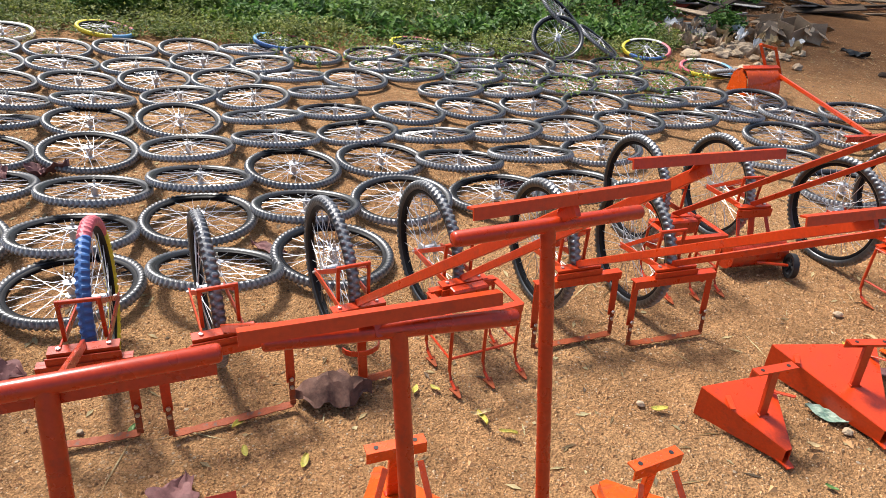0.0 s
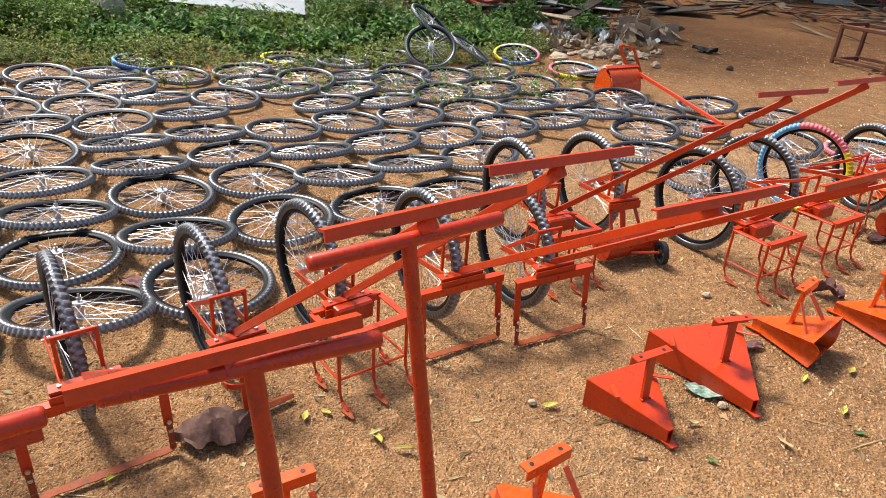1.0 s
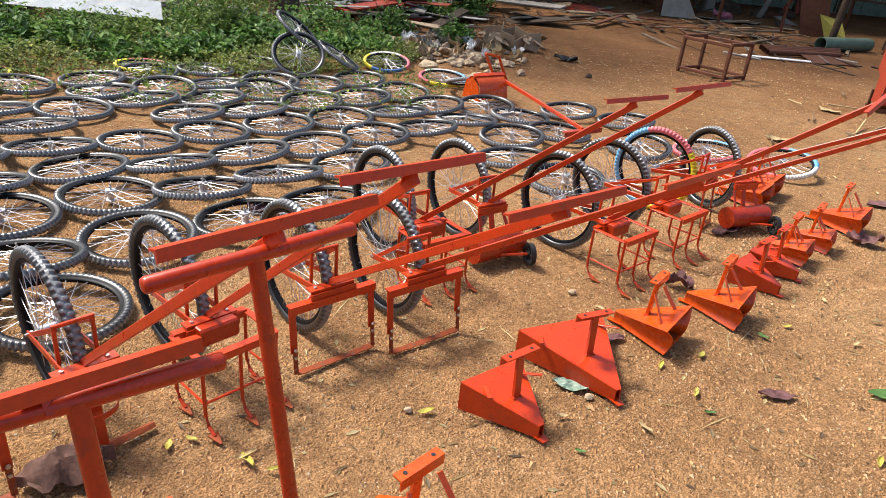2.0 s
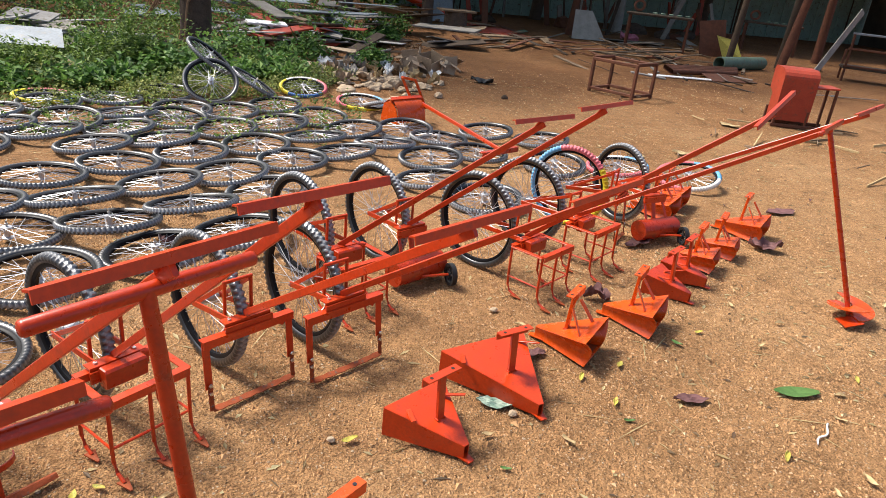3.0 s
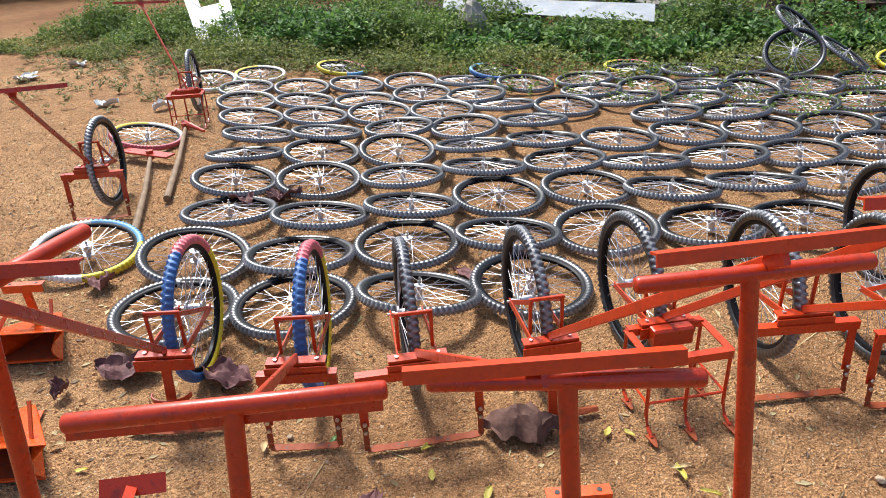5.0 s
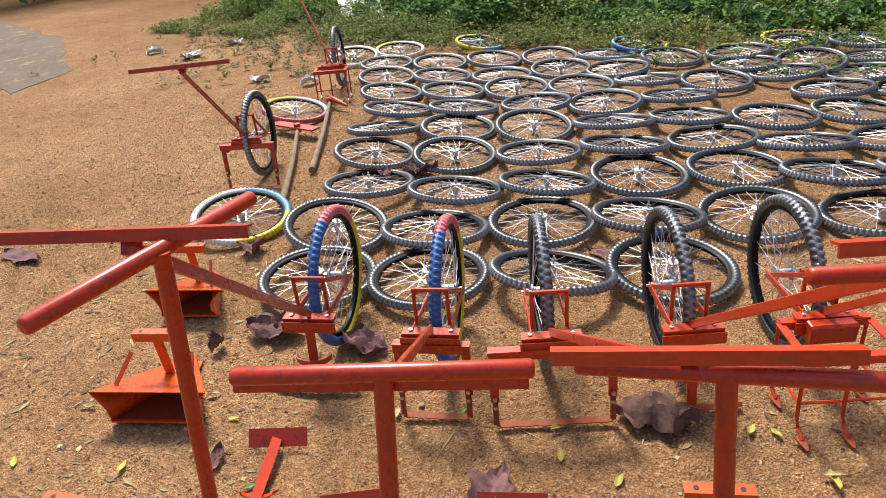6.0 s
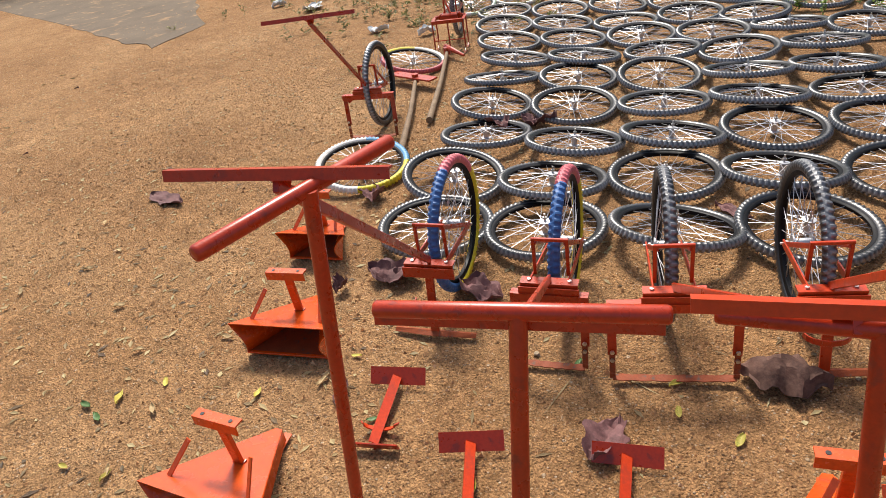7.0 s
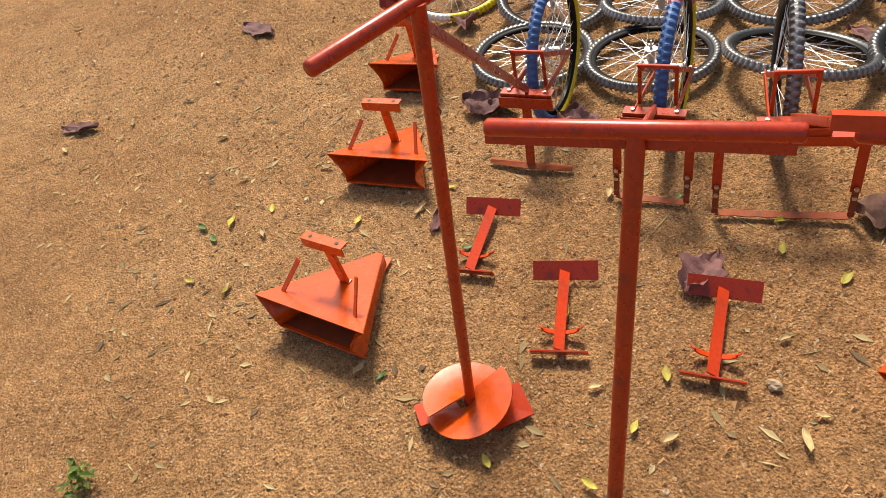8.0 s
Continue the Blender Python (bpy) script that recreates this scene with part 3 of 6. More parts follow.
# a black wheel leaning on two others at the edge of the weeds
for x, y, z, n, spin in ((0.37, 8.15, 0.235, (0.06, -0.70, 0.70), 20), (0.36, 8.55, 0.44, (0.60, -0.12, 0.80), 50), (0.84, 8.40, 0.19, (0.52, 0.0, 0.85), 80)):
    turn = Vector((0, 0, 1)).rotation_difference(Vector(n).normalized()).to_matrix().to_4x4()
    w = thing("bicycle_wheel", Matrix.Translation((x, y, z)) @ turn @ pose(0, 0, 0, 0, 0, spin), "black bicycle wheel leaning in a heap by the weeds", "wheel", "wheels heaped at the weeds")
    wheel_parts(w)


# ---- wheel hoes ----
def bolt(parent, p, d=(0, 0, 1)):
    d = Vector(d).normalized()
    p = Vector(p)
    part("bolt", Shape().tube([p, p + d * 0.008], 0.0075, 6), bolt_steel, parent)


def hoe(hub, d, az, bar_l, bar_r, tool, style="", label="", paint=None, blade=0.34, handle=True):
    """A wheel hoe: hub lies over the wheel's place, the tool d metres behind it, az its heading; bar_l and bar_r are the handlebar's ends."""
    paint = paint or paint_orange
    m = flat(hub[0] + d * math.sin(radians(az)), hub[1] - d * math.cos(radians(az)), 0, az)
    inv = m.inverted()
    t = thing("wheel_hoe", m, label, "wheel hoe", "row of wheel hoes")
    # wheel
    wheel = part("wheel", WHEEL_MESH["rim"], None, t, m=Matrix.Translation((0, d, R_OUT - 0.004)) @ pose(0, 0, 0, 90, 0, 90) @ pose(0, 0, 0, 0, 0, rnd.uniform(0, 360) if not style else 321 if style == "standing_b" else 283))
    for name in ("tyre", "spokes", "hub", "axle"):
        part(name, tyre_of(style) if name == "tyre" else WHEEL_MESH[name], None, wheel)
    # plate behind the wheel and the fork
    py, pz = 0.06, 0.335 if tool == "blade" else 0.305
    for sx in (-1, 1):
        part("fork_bar", Shape().bar((0.062 * sx, d, R_OUT), (0.066 * sx, py, pz), 0.006, 0.026), paint, t)
        part("brace_bar", Shape().bar((0.060 * sx, d - 0.03, R_OUT + 0.01), (0.050 * sx, py + 0.05, pz + 0.13), 0.006, 0.018), paint, t)
    br = Shape()
    br.bar((-0.058, py + 0.05, pz), (-0.058, py + 0.05, pz + 0.14), 0.012, 0.012)
    br.bar((0.058, py + 0.05, pz), (0.058, py + 0.05, pz + 0.14), 0.012, 0.012)
    br.bar((-0.064, py + 0.05, pz + 0.14), (0.064, py + 0.05, pz + 0.14), 0.012, 0.012)
    part("bracket", br, paint, t)
    part("cross_plate", Shape().angle_iron((-0.10, py, pz + 0.006), (0.10, py, pz + 0.006), 0.042, 0.005, (0, 0, 1)), paint, t)
    part("lower_plate", Shape().bar((-0.105, py - 0.028, pz - 0.028), (0.105, py - 0.028, pz - 0.028), 0.006, 0.045), paint, t)
    for sx in (-0.07, 0.07):
        bolt(t, (sx, py, pz + 0.004))
    # handle
    if handle:
        a, b = inv @ Vector(bar_l), inv @ Vector(bar_r)
        mid = (a + b) / 2
        start = Vector((0, py, pz + 0.015))
        along = (mid - start).normalized()
        part("handle_strut", Shape().bar(start - along * 0.02, mid - Vector((0, 0, 0.022)), 0.012, 0.027), paint, t)
        part("handlebar", Shape().angle_iron(a + Vector((0, 0.006, 0.008)), b + Vector((0, 0.006, 0.008)), 0.0205, 0.004, (0, 0.28, 1)), paint, t, "angle-iron handlebar with a drilled end")
        gus = Shape().plate([mid + Vector((-0.03, 0.01, -0.008)), mid + Vector((0.03, 0.01, -0.008)), mid - along * 0.07 + Vector((0, 0, -0.012))], 0.004)
        part("gusset", gus, paint, t)
    # tool
    if tool == "sweep":
        part("post", Shape().bar((0, 0.0, 0.01), (0, py - 0.02, pz - 0.03), 0.034, 0.012, (0, 1, 0)), paint, t)
        sw = Shape().strip([[(x, -0.022 + 0.012 * abs(x) / 0.17, 0.010), (x, 0.0, 0.020), (x, 0.016, 0.012)] for x in (-0.17, -0.09, 0.0, 0.09, 0.17)], 0.004)
        part("sweep_blade", sw, worn_steel, t, "rust-red flat sweep blade")
        st = Shape()
        pts = [(0.07 * math.cos(k), 0.03 - 0.05 * math.sin(k), 0.15) for k in (math.pi * j / 8 for j in range(9))]
        for p, q in zip(pts, pts[1:]):
            st.bar(p, q, 0.005, 0.022)
        part("stirrup", st, paint, t)
    elif tool == "blade":
        w = blade / 2
        part("tool_beam", Shape().angle_iron((-w - 0.015, py - 0.02, pz - 0.03), (w + 0.015, py - 0.02, pz - 0.03), 0.034, 0.005, (0, 0, 1)), paint, t)
        for sx in (-1, 1):
            part("leg", Shape().bar((w * sx, py - 0.02, pz - 0.03), (w * sx, 0.02, 0.10), 0.030, 0.006, (0, 1, 0)), paint, t)
            part("leg_brace", Shape().bar((0.05 * sx, py + 0.01, pz - 0.01), (w * sx * 0.92, py - 0.01, pz - 0.085), 0.006, 0.02), paint, t)
            edge = Shape()
            for k in range(5):
                z0, z1 = 0.115 - k * 0.021, 0.115 - (k + 1) * 0.021
                edge.bar((w * sx, 0.012 - 0.002 * k + (0.003 if k % 2 else 0), z0), (w * sx, 0.010 - 0.002 * k, z1 + 0.002), 0.020, 0.004, (0, 1, 0))
            part("blade_arm", edge, worn_steel, t)
            for z in (0.12, 0.085):
                bolt(t, (w * sx, 0.010, z), (0, -1, 0))
        bl = Shape()
        n = 12
        rows = []
        for k in range(n + 1):
            x = -w + 2 * w * k / n
            jag = 0.004 if k % 2 else 0.0
            sag = 0.010 * (1 - (2 * k / n - 1) ** 2)
            rows.append([(x, -0.010 - jag, 0.012 - sag * 0.3), (x, 0.012 + jag, 0.017 - sag * 0.3)])
        bl.strip(rows, 0.004)
        part("cutting_blade", bl, worn_steel, t, "notched weeding blade with rusty edge")
    elif tool == "tines":
        w, l0, l1, zt = 0.145, 0.06, -0.14, 0.295
        fr = Shape()
        fr.angle_iron((-w, l0, zt), (w, l0, zt), 0.030, 0.005, (0, 0, 1))
        part("front_beam", fr, paint, t)
        part("rear_beam", Shape().angle_iron((-w, l1, zt), (w, l1, zt), 0.030, 0.005, (0, 0, 1)), paint, t)
        for sx in (-1, 1):
            part("side_beam", Shape().bar((w * sx, l0, zt - 0.01), (w * sx, l1, zt - 0.01), 0.028, 0.006), paint, t)
        for p, q in (((-w, l1), (w, l1)), ((-w, l0), (-w, l1)), ((w, l0), (w, l1))):
            part("tie_rod", Shape().tube([(*p, 0.11), (*q, 0.11)], 0.005, 6), paint, t)
        for tx, ty in ((-w, l0), (w, l0), (-w, l1), (0, l1), (w, l1)):
            part("tine", Shape().tube([(tx, ty, zt - 0.005), (tx, ty, 0.11), (tx, ty - 0.004, 0.06), (tx, ty - 0.022, 0.025), (tx, ty - 0.06, 0.008)], 0.007, 7), paint, t, smooth=True)
            part("tine_point", Shape().plate([(tx - 0.02, ty - 0.045, 0.012), (tx + 0.02, ty - 0.045, 0.012), (tx + 0.004, ty - 0.10, 0.004), (tx - 0.004, ty - 0.10, 0.004)], 0.005), worn_steel, t)
        part("mount_box", Shape().bar((-0.075, py - 0.05, pz - 0.03), (0.075, py - 0.05, pz - 0.03), 0.05, 0.075), paint_red, t, "dull red box-section mount")
        part("clevis", Shape().tube([(0.075, py - 0.02, pz), (0.12, py - 0.02, pz - 0.01)], 0.008, 7), paint, t)
    elif tool == "roller":
        s = Shape()
        n = 22
        s.loft([[(x, -0.03 + 0.072 * math.cos(a), 0.085 + 0.072 * math.sin(a)) for a in (2 * math.pi * j / n for j in range(n))] for x in (-0.17, -0.168, 0.168, 0.17)])
        part("drum", s, paint_red, t, "red sheet-metal seed drum", True)
        part("post", Shape().bar((0, 0.01, 0.14), (0, py, pz), 0.034, 0.010, (0, 1, 0)), paint, t)
        for sx in (-1, 1):
            part("arm", Shape().bar((0.08 * sx, py, pz - 0.02), (0.10 * sx, -0.02, 0.14), 0.02, 0.006, (0, 1, 0)), paint, t)
        part("side_axle", Shape().tube([(-0.02, -0.10, 0.065), (0.13, -0.16, 0.065)], 0.008, 7), paint, t)
        sw = part("press_wheel", ring([(0.062, -0.014), (0.062, 0.014), (0.046, 0.012), (0.046, -0.012)], 28, lambda i, k, r, z: (r + (0.003 if i < 2 and k % 2 else 0), z)), plastic_black, t, "small black plastic wheel", True, Matrix.Translation((0.14, -0.165, 0.065)) @ pose(0, 0, 0, 90, 0, 70))
        sp = Shape()
        for k in range(6):
            a = math.pi * k / 3
            sp.bar((0, 0, 0), (0.048 * math.cos(a), 0.048 * math.sin(a), 0), 0.01, 0.012)
        sp.tube([(0, 0, -0.016), (0, 0, 0.016)], 0.014, 10)
        part("wheel_spokes", sp, plastic_black, sw)
    return t


BLK = "black knobby bicycle wheel"
hoe((-1.585, 1.905), 0.40, 28, (-0.845, 0.617, 1.235), (-0.493, 0.850, 1.225), "sweep", "standing", "orange wheel hoe with blue, pink and yellow tyre and sweep blade", paint_red)
hoe((-1.105, 2.045), 0.42, 28, (-0.414, 0.712, 1.052), (-0.050, 0.942, 1.052), "blade", "standing", "orange wheel hoe with multicoloured tyre and short weeding blade", paint_red, 0.24)
hoe((-0.785, 2.205), 0.42, 36, (-0.018, 0.949, 1.10), (0.321, 1.152, 1.10), "blade", "", "orange wheel hoe with " + BLK + " and wide blade", paint_orange, 0.40)
hoe((-0.40, 2.47), 0.37, 37, (0.257, 1.205, 1.21), (0.593, 1.490, 1.19), "sweep", "", "orange wheel hoe with " + BLK + " and sweep blade")
hoe((-0.06, 2.75), 0.37, 37, (0.525, 1.526, 1.21), (0.853, 1.709, 1.21), "tines", "", "orange wheel hoe with " + BLK + " and five tines")
hoe((0.415, 2.94), 0.35, 31, (0.883, 1.572, 1.12), (1.225, 1.740, 1.13), "blade", "", "orange wheel hoe with " + BLK + " and weeding blade", None, 0.37)
hoe((0.82, 3.07), 0.35, 29, (1.607, 2.196, 0.97), (2.039, 2.453, 0.97), "blade", "", "orange wheel hoe with " + BLK + " and weeding blade", None, 0.37)
hoe((0.88, 3.74), 0.43, 28, (1.665, 2.885, 1.085), (2.022, 3.045, 1.085), "tines", "", "orange wheel hoe with " + BLK + " and cultivator tines")
hoe((1.34, 3.94), 0.36, 26, (2.025, 3.00, 1.125), (2.433, 3.232, 1.125), "roller", "", "orange wheel hoe with " + BLK + " and red seed drum")
hoe((1.92, 3.79), 0.43, 31, (2.80, 2.77, 1.12), (3.20, 3.02, 1.25), "tines", "", "orange wheel hoe with " + BLK + " and cultivator tines")
hoe((2.38, 4.12), 0.46, 32, (3.355, 2.919, 1.085), (3.77, 3.20, 1.085), "tines", "", "orange wheel hoe with " + BLK + " and cultivator tines")
hoe((2.85, 4.44), 0.43, 42, (3.78, 3.13, 1.13), (4.22, 3.36, 1.15), "blade", "standing_b", "orange wheel hoe with pink, blue and yellow tyre", None, 0.22)
hoe((3.32, 4.52), 0.40, 12, None, None, "roller", "", "orange wheel hoe with worn black tyre and red drum", None, 0.3, False)
hoe((-3.53, 3.06), 0.30, 33, (-3.003, 2.005, 1.01), (-2.633, 2.343, 1.01), "blade", "", "red wheel hoe with dusty black wheel standing alone", paint_red, 0.34)
hoe((-4.80, 5.1), 0.50, 37, (-5.58, 5.02, 1.0), (-5.0, 5.17, 1.0), "tines", "", "red wheel hoe with tines and dusty wheel", paint_red)


# a wheel hoe tipped over at the far edge, its handle lying along the ground
def tipped_hoe():
    t = thing("wheel_hoe", flat(2.40, 7.45, 0.02, 28), "orange wheel hoe tipped over at the edge of the yard", "wheel hoe")
    rows = []
    for k in range(11):
        a = math.pi * (0.02 + 0.80 * k / 10)
        rows.append([(x, -0.02 - 0.15 * math.cos(a), 0.02 + 0.24 * math.sin(a)) for x in (-0.25, -0.06, 0.14)])
    part("hood", Shape().strip(rows, 0.005), paint_bright, t, "curved sheet-metal hood", True)
    for sx in (-0.25, 0.14):
        part("side_plate", Shape().plate([(sx, -0.17, 0.02), (sx, -0.12, 0.17), (sx, -0.02, 0.25), (sx, 0.08, 0.20), (sx, 0.12, 0.02)], 0.008, (1, 0, 0)), paint_bright, t)
    part("top_bar", Shape().angle_iron((-0.26, -0.04, 0.275), (0.17, -0.04, 0.275), 0.045, 0.006, (0, -0.5, 1)), paint_orange, t)
    fr = Shape()
    for p, q in (((0.10, 0.0, 0.18), (0.0, 0.10, 0.46)), ((0.30, 0.0, 0.12), (0.20, 0.10, 0.42)), ((0.0, 0.10, 0.46), (0.20, 0.10, 0.42)), ((0.09, 0.01, 0.2), (0.29, 0.01, 0.15))):
        fr.bar(p, q, 0.042, 0.028)
    part("tool_frame", fr, paint_bright, t)
    part("strut_arm", Shape().bar((0.1, -0.05, 0.22), (-0.25, -0.1, 0.05), 0.03, 0.02), paint_bright, t)
    w = part("wheel", WHEEL_MESH["rim"], None, t, m=pose(0.02, 0.30, 0.12, -18, 6, 0))
    for name in ("tyre", "spokes", "hub", "axle"):
        part(name, WHEEL_MESH[name], None, w)
    inv = t.matrix_basis.inverted()
    part("handle_strut", Shape().bar((0.16, -0.08, 0.20), inv @ Vector((2.88, 5.85, 0.16)), 0.02, 0.035), paint_orange, t)
    e = inv @ Vector((2.88, 5.85, 0.16))
    part("handlebar", Shape().angle_iron(e + Vector((-0.25, 0, 0)), e + Vector((0.25, 0, 0)), 0.044, 0.005, (0, 0, 1)), paint_red, t)


tipped_hoe()


# ---- hand augers ----
def auger(base, top, bar_l, bar_r, label="orange hand auger with T-handle standing in the yard"):
    base, top, a, b = Vector(base), Vector(top), Vector(bar_l), Vector(bar_r)
    m = Matrix.Translation(base)
    t = thing("hand_auger", m, label, "auger", "hand augers")
    top, a, b = top - base, a - base, b - base
    d = (top - Vector((0, 0, 0.05))).normalized()
    part("shaft", Shape().tube([(0, 0, 0.03), top * 0.5 + Vector((0, 0, 0.015)), top], 0.0142, 16), paint_red, t, smooth=True)
    u = (b - a).normalized()
    sh = Shape()
    n = 18
    s1 = u.cross(Vector((0, 0, 1))).normalized()
    s2 = s1.cross(u)
    prof = ((0.0, 0.009), (0.0015, 0.0120), (0.006, 0.0140))
    L = (b - a).length
    rs = [(x, r) for x, r in prof] + [(L - x, r) for x, r in reversed(prof)]
    sh.loft([[a + u * x + (s1 * math.cos(k) + s2 * math.sin(k)) * r for k in (2 * math.pi * j / n for j in range(n))] for x, r in rs])
    part("t_handle", sh, paint_red, t, "round pipe T-handle", True)
    for a0 in (246.0, 66.0):
        rows = []
        for k in range(19):
            g = radians(a0 + 200 * k / 18)
            z = 0.034 + 0.062 * k / 18
            rows.append([(r * math.cos(g), r * math.sin(g), z + 0.012 * r / 0.12) for r in (0.006, 0.045, 0.085, 0.125)])
        part("screw_flight", Shape().strip(rows, 0.004), paint_bright, t, "half-turn sheet-metal auger flight", True)
        g = radians(a0)
        u, v = Vector((math.cos(g), math.sin(g), 0)), Vector((math.sin(g), -math.cos(g), 0))
        z0 = Vector((0, 0, 0.036))
        part("cutting_lip", Shape().plate([u * 0.03 + z0 - v * 0.01, u * 0.150 + z0 + Vector((0, 0, 0.010)) - v * 0.02, u * 0.160 + v * 0.075 + Vector((0, 0, 0.014)), u * 0.045 + v * 0.085 + Vector((0, 0, 0.010))], 0.005), paint_orange, t)
    part("spike", Shape().tube([(0, 0, 0.06), (0, 0, 0.03), (0, 0, -0.01)], [0.016, 0.013, 0.003], 8), worn_steel, t)
    return t


auger((-0.695, 0.672, 0), (-0.592, 0.752, 1.21), (-0.565, 0.530, 1.21), (-0.630, 0.962, 1.21))
auger((-0.047, 0.518, 0), (-0.214, 0.824, 1.08), (-0.397, 0.702, 1.08), (-0.037, 0.938, 1.08))
auger((0.325, 0.850, 0), (0.177, 1.071, 1.067), (-0.003, 0.987, 1.067), (0.351, 1.155, 1.067))
auger((0.522, 1.172, 0), (0.381, 1.360, 1.134), (0.224, 1.254, 1.134), (0.554, 1.478, 1.134))
auger((3.94, 2.887, 0), (3.63, 3.14, 1.05), (3.43, 3.0, 1.05), (3.83, 3.27, 1.05), "orange hand auger propping up the hoe handles")


# ---- ridger ploughs ----
def ridger(x, y, deg, width=0.34, length=0.34, h=0.14, mat=None, tee=0.17, winged=False, label="bright orange ridger plough with upright post, on the sand"):
    """Open mouth towards -y, low point towards +y; the origin lies under the middle. A winged one has flat upright sides."""
    mat = mat or paint_bright
    t = thing("ridger_plough", flat(x, y, 0.004, deg), label, "plough", "ridger ploughs")
    w, l0, l1, tip = width / 2, -length / 2, length / 2, 0.058
    slope = (h - tip) / length
    top_at = lambda yy: h - slope * (yy - l0)
    part("top_plate", Shape().plate([(-w, l0, h), (w, l0, h), (0.010, l1, tip), (-0.010, l1, tip)], 0.004), mat, t)
    for sx in (-1, 1):
        rows = []
        for k in range(9):
            f = k / 8
            px, pyy = sx * (w + (0.010 - w) * f), l0 + (l1 - l0) * f
            row = []
            for j in range(9):
                g = j / 8
                curve = 0.0 if winged else -(0.052 * math.sin(math.pi * g) + 0.045 * (1 - g) ** 2) * (1 - f) ** 0.8
                row.append((px + sx * curve, pyy - (0.0 if winged else 0.020 * math.sin(math.pi * g) * (1 - f)), (top_at(pyy) - 0.003) * g + 0.002))
            rows.append(row if sx > 0 else row[::-1])
        part("mouldboard", Shape().strip(rows, 0.003), mat, t, smooth=True)
    part("share_point", Shape().plate([(-0.030, l1 - 0.05, 0.010), (0.030, l1 - 0.05, 0.010), (0.014, l1 + 0.032, 0.004), (-0.014, l1 + 0.032, 0.004)], 0.005), mat, t)
    # dark plate added in place of the shade inside the open mouth
    part("sole_plate", Shape().plate([(-w + 0.05, l0 + 0.01, 0.007), (w - 0.05, l0 + 0.01, 0.007), (0.008, l1 - 0.02, 0.007), (-0.008, l1 - 0.02, 0.007)], 0.003), worn_steel, t)
    inset = 0.012 if winged else 0.046
    part("floor_lip", Shape().bar((-w + inset, l0 + 0.004, 0.006), (w - inset, l0 + 0.004, 0.006), 0.014, 0.008), mat, t)
    yp = 0.0
    zt = h + 0.155
    part("post", Shape().bar((0, yp, top_at(yp) - 0.004), (0, yp - 0.012, zt), 0.034, 0.016, (0, 1, 0), 0.002), mat, t)
    part("tee_plate", Shape().angle_iron((-tee / 2, yp - 0.012, zt + 0.004), (tee / 2, yp - 0.012, zt + 0.004), 0.036, 0.005, (0, 0, 1)), mat, t, "drilled mounting plate")
    for sx in (-0.055, 0.055):
        part("bolt_hole", Shape().tube([(sx, yp - 0.012, zt + 0.0025), (sx, yp - 0.012, zt + 0.0055)], 0.007, 8), plastic_black, t)
    for sx in (-1, 1):
        by = l0 + 0.055
        foot = Vector((sx * (w - 0.075), by, top_at(by)))
        up = Vector((sx * 0.035, 0.055, 0.015)) if winged else Vector((0.022 - sx * 0.034, 0.075, 0.10))
        part("brace_bar", Shape().bar(foot, foot + up * (1.6 if winged else 1.0), 0.018, 0.005, (0, -0.3, 1) if winged else (0.3, 1, 0)), mat, t)
    weld = Shape()
    for sx in (-1, 1):
        weld.tube([(sx * 0.019, yp - 0.008, top_at(yp) + 0.001), (sx * 0.019, yp + 0.012, top_at(yp) + 0.001)], 0.004, 6)
    part("weld_seam", weld, paint_red, t)


U = math.degrees(math.atan2(0.466, 0.885))
for x, y, deg, w, l, mat in (
    (1.250, 2.258, 208.3, 0.31, 0.29, paint_orange),
    (1.648, 2.521, 195.5, 0.45, 0.42, paint_orange),
    (2.058, 2.815, 42, 0.33, 0.30, paint_bright),
    (2.535, 3.000, 42, 0.33, 0.29, paint_bright),
    (2.975, 3.275, 212, 0.24, 0.25, paint_orange),
    (3.210, 3.450, 216, 0.26, 0.26, paint_orange),
    (3.420, 3.660, 41, 0.26, 0.26, paint_bright),
    (3.720, 3.830, 42, 0.25, 0.26, paint_bright),
    (4.205, 4.175, 38, 0.40, 0.34, paint_bright),
    (3.72, 4.62, U + 12, 0.36, 0.34, paint_bright),
    (3.98, 4.85, U + 12, 0.36, 0.34, paint_bright),
    (0.775, 1.72, U + 8, 0.34, 0.30, paint_bright),
    (0.07, 1.60, U + 2, 0.32, 0.30, paint_bright),
    (-1.88, 1.24, U + 3, 0.46, 0.34, paint_bright),
    (-2.41, 1.74, U + 2, 0.38, 0.32, paint_bright),
    (-1.335, 0.655, U - 6, 0.46, 0.38, paint_bright),
):
    flat_sides = 190 < deg < 220
    ridger(x, y, deg, w, l, 0.125 if flat_sides else 0.15 if w > 0.3 else 0.125, mat, winged=flat_sides, label="red-orange winged plough with flat upright sides" if flat_sides else "bright orange ridger plough with upright post, on the sand")


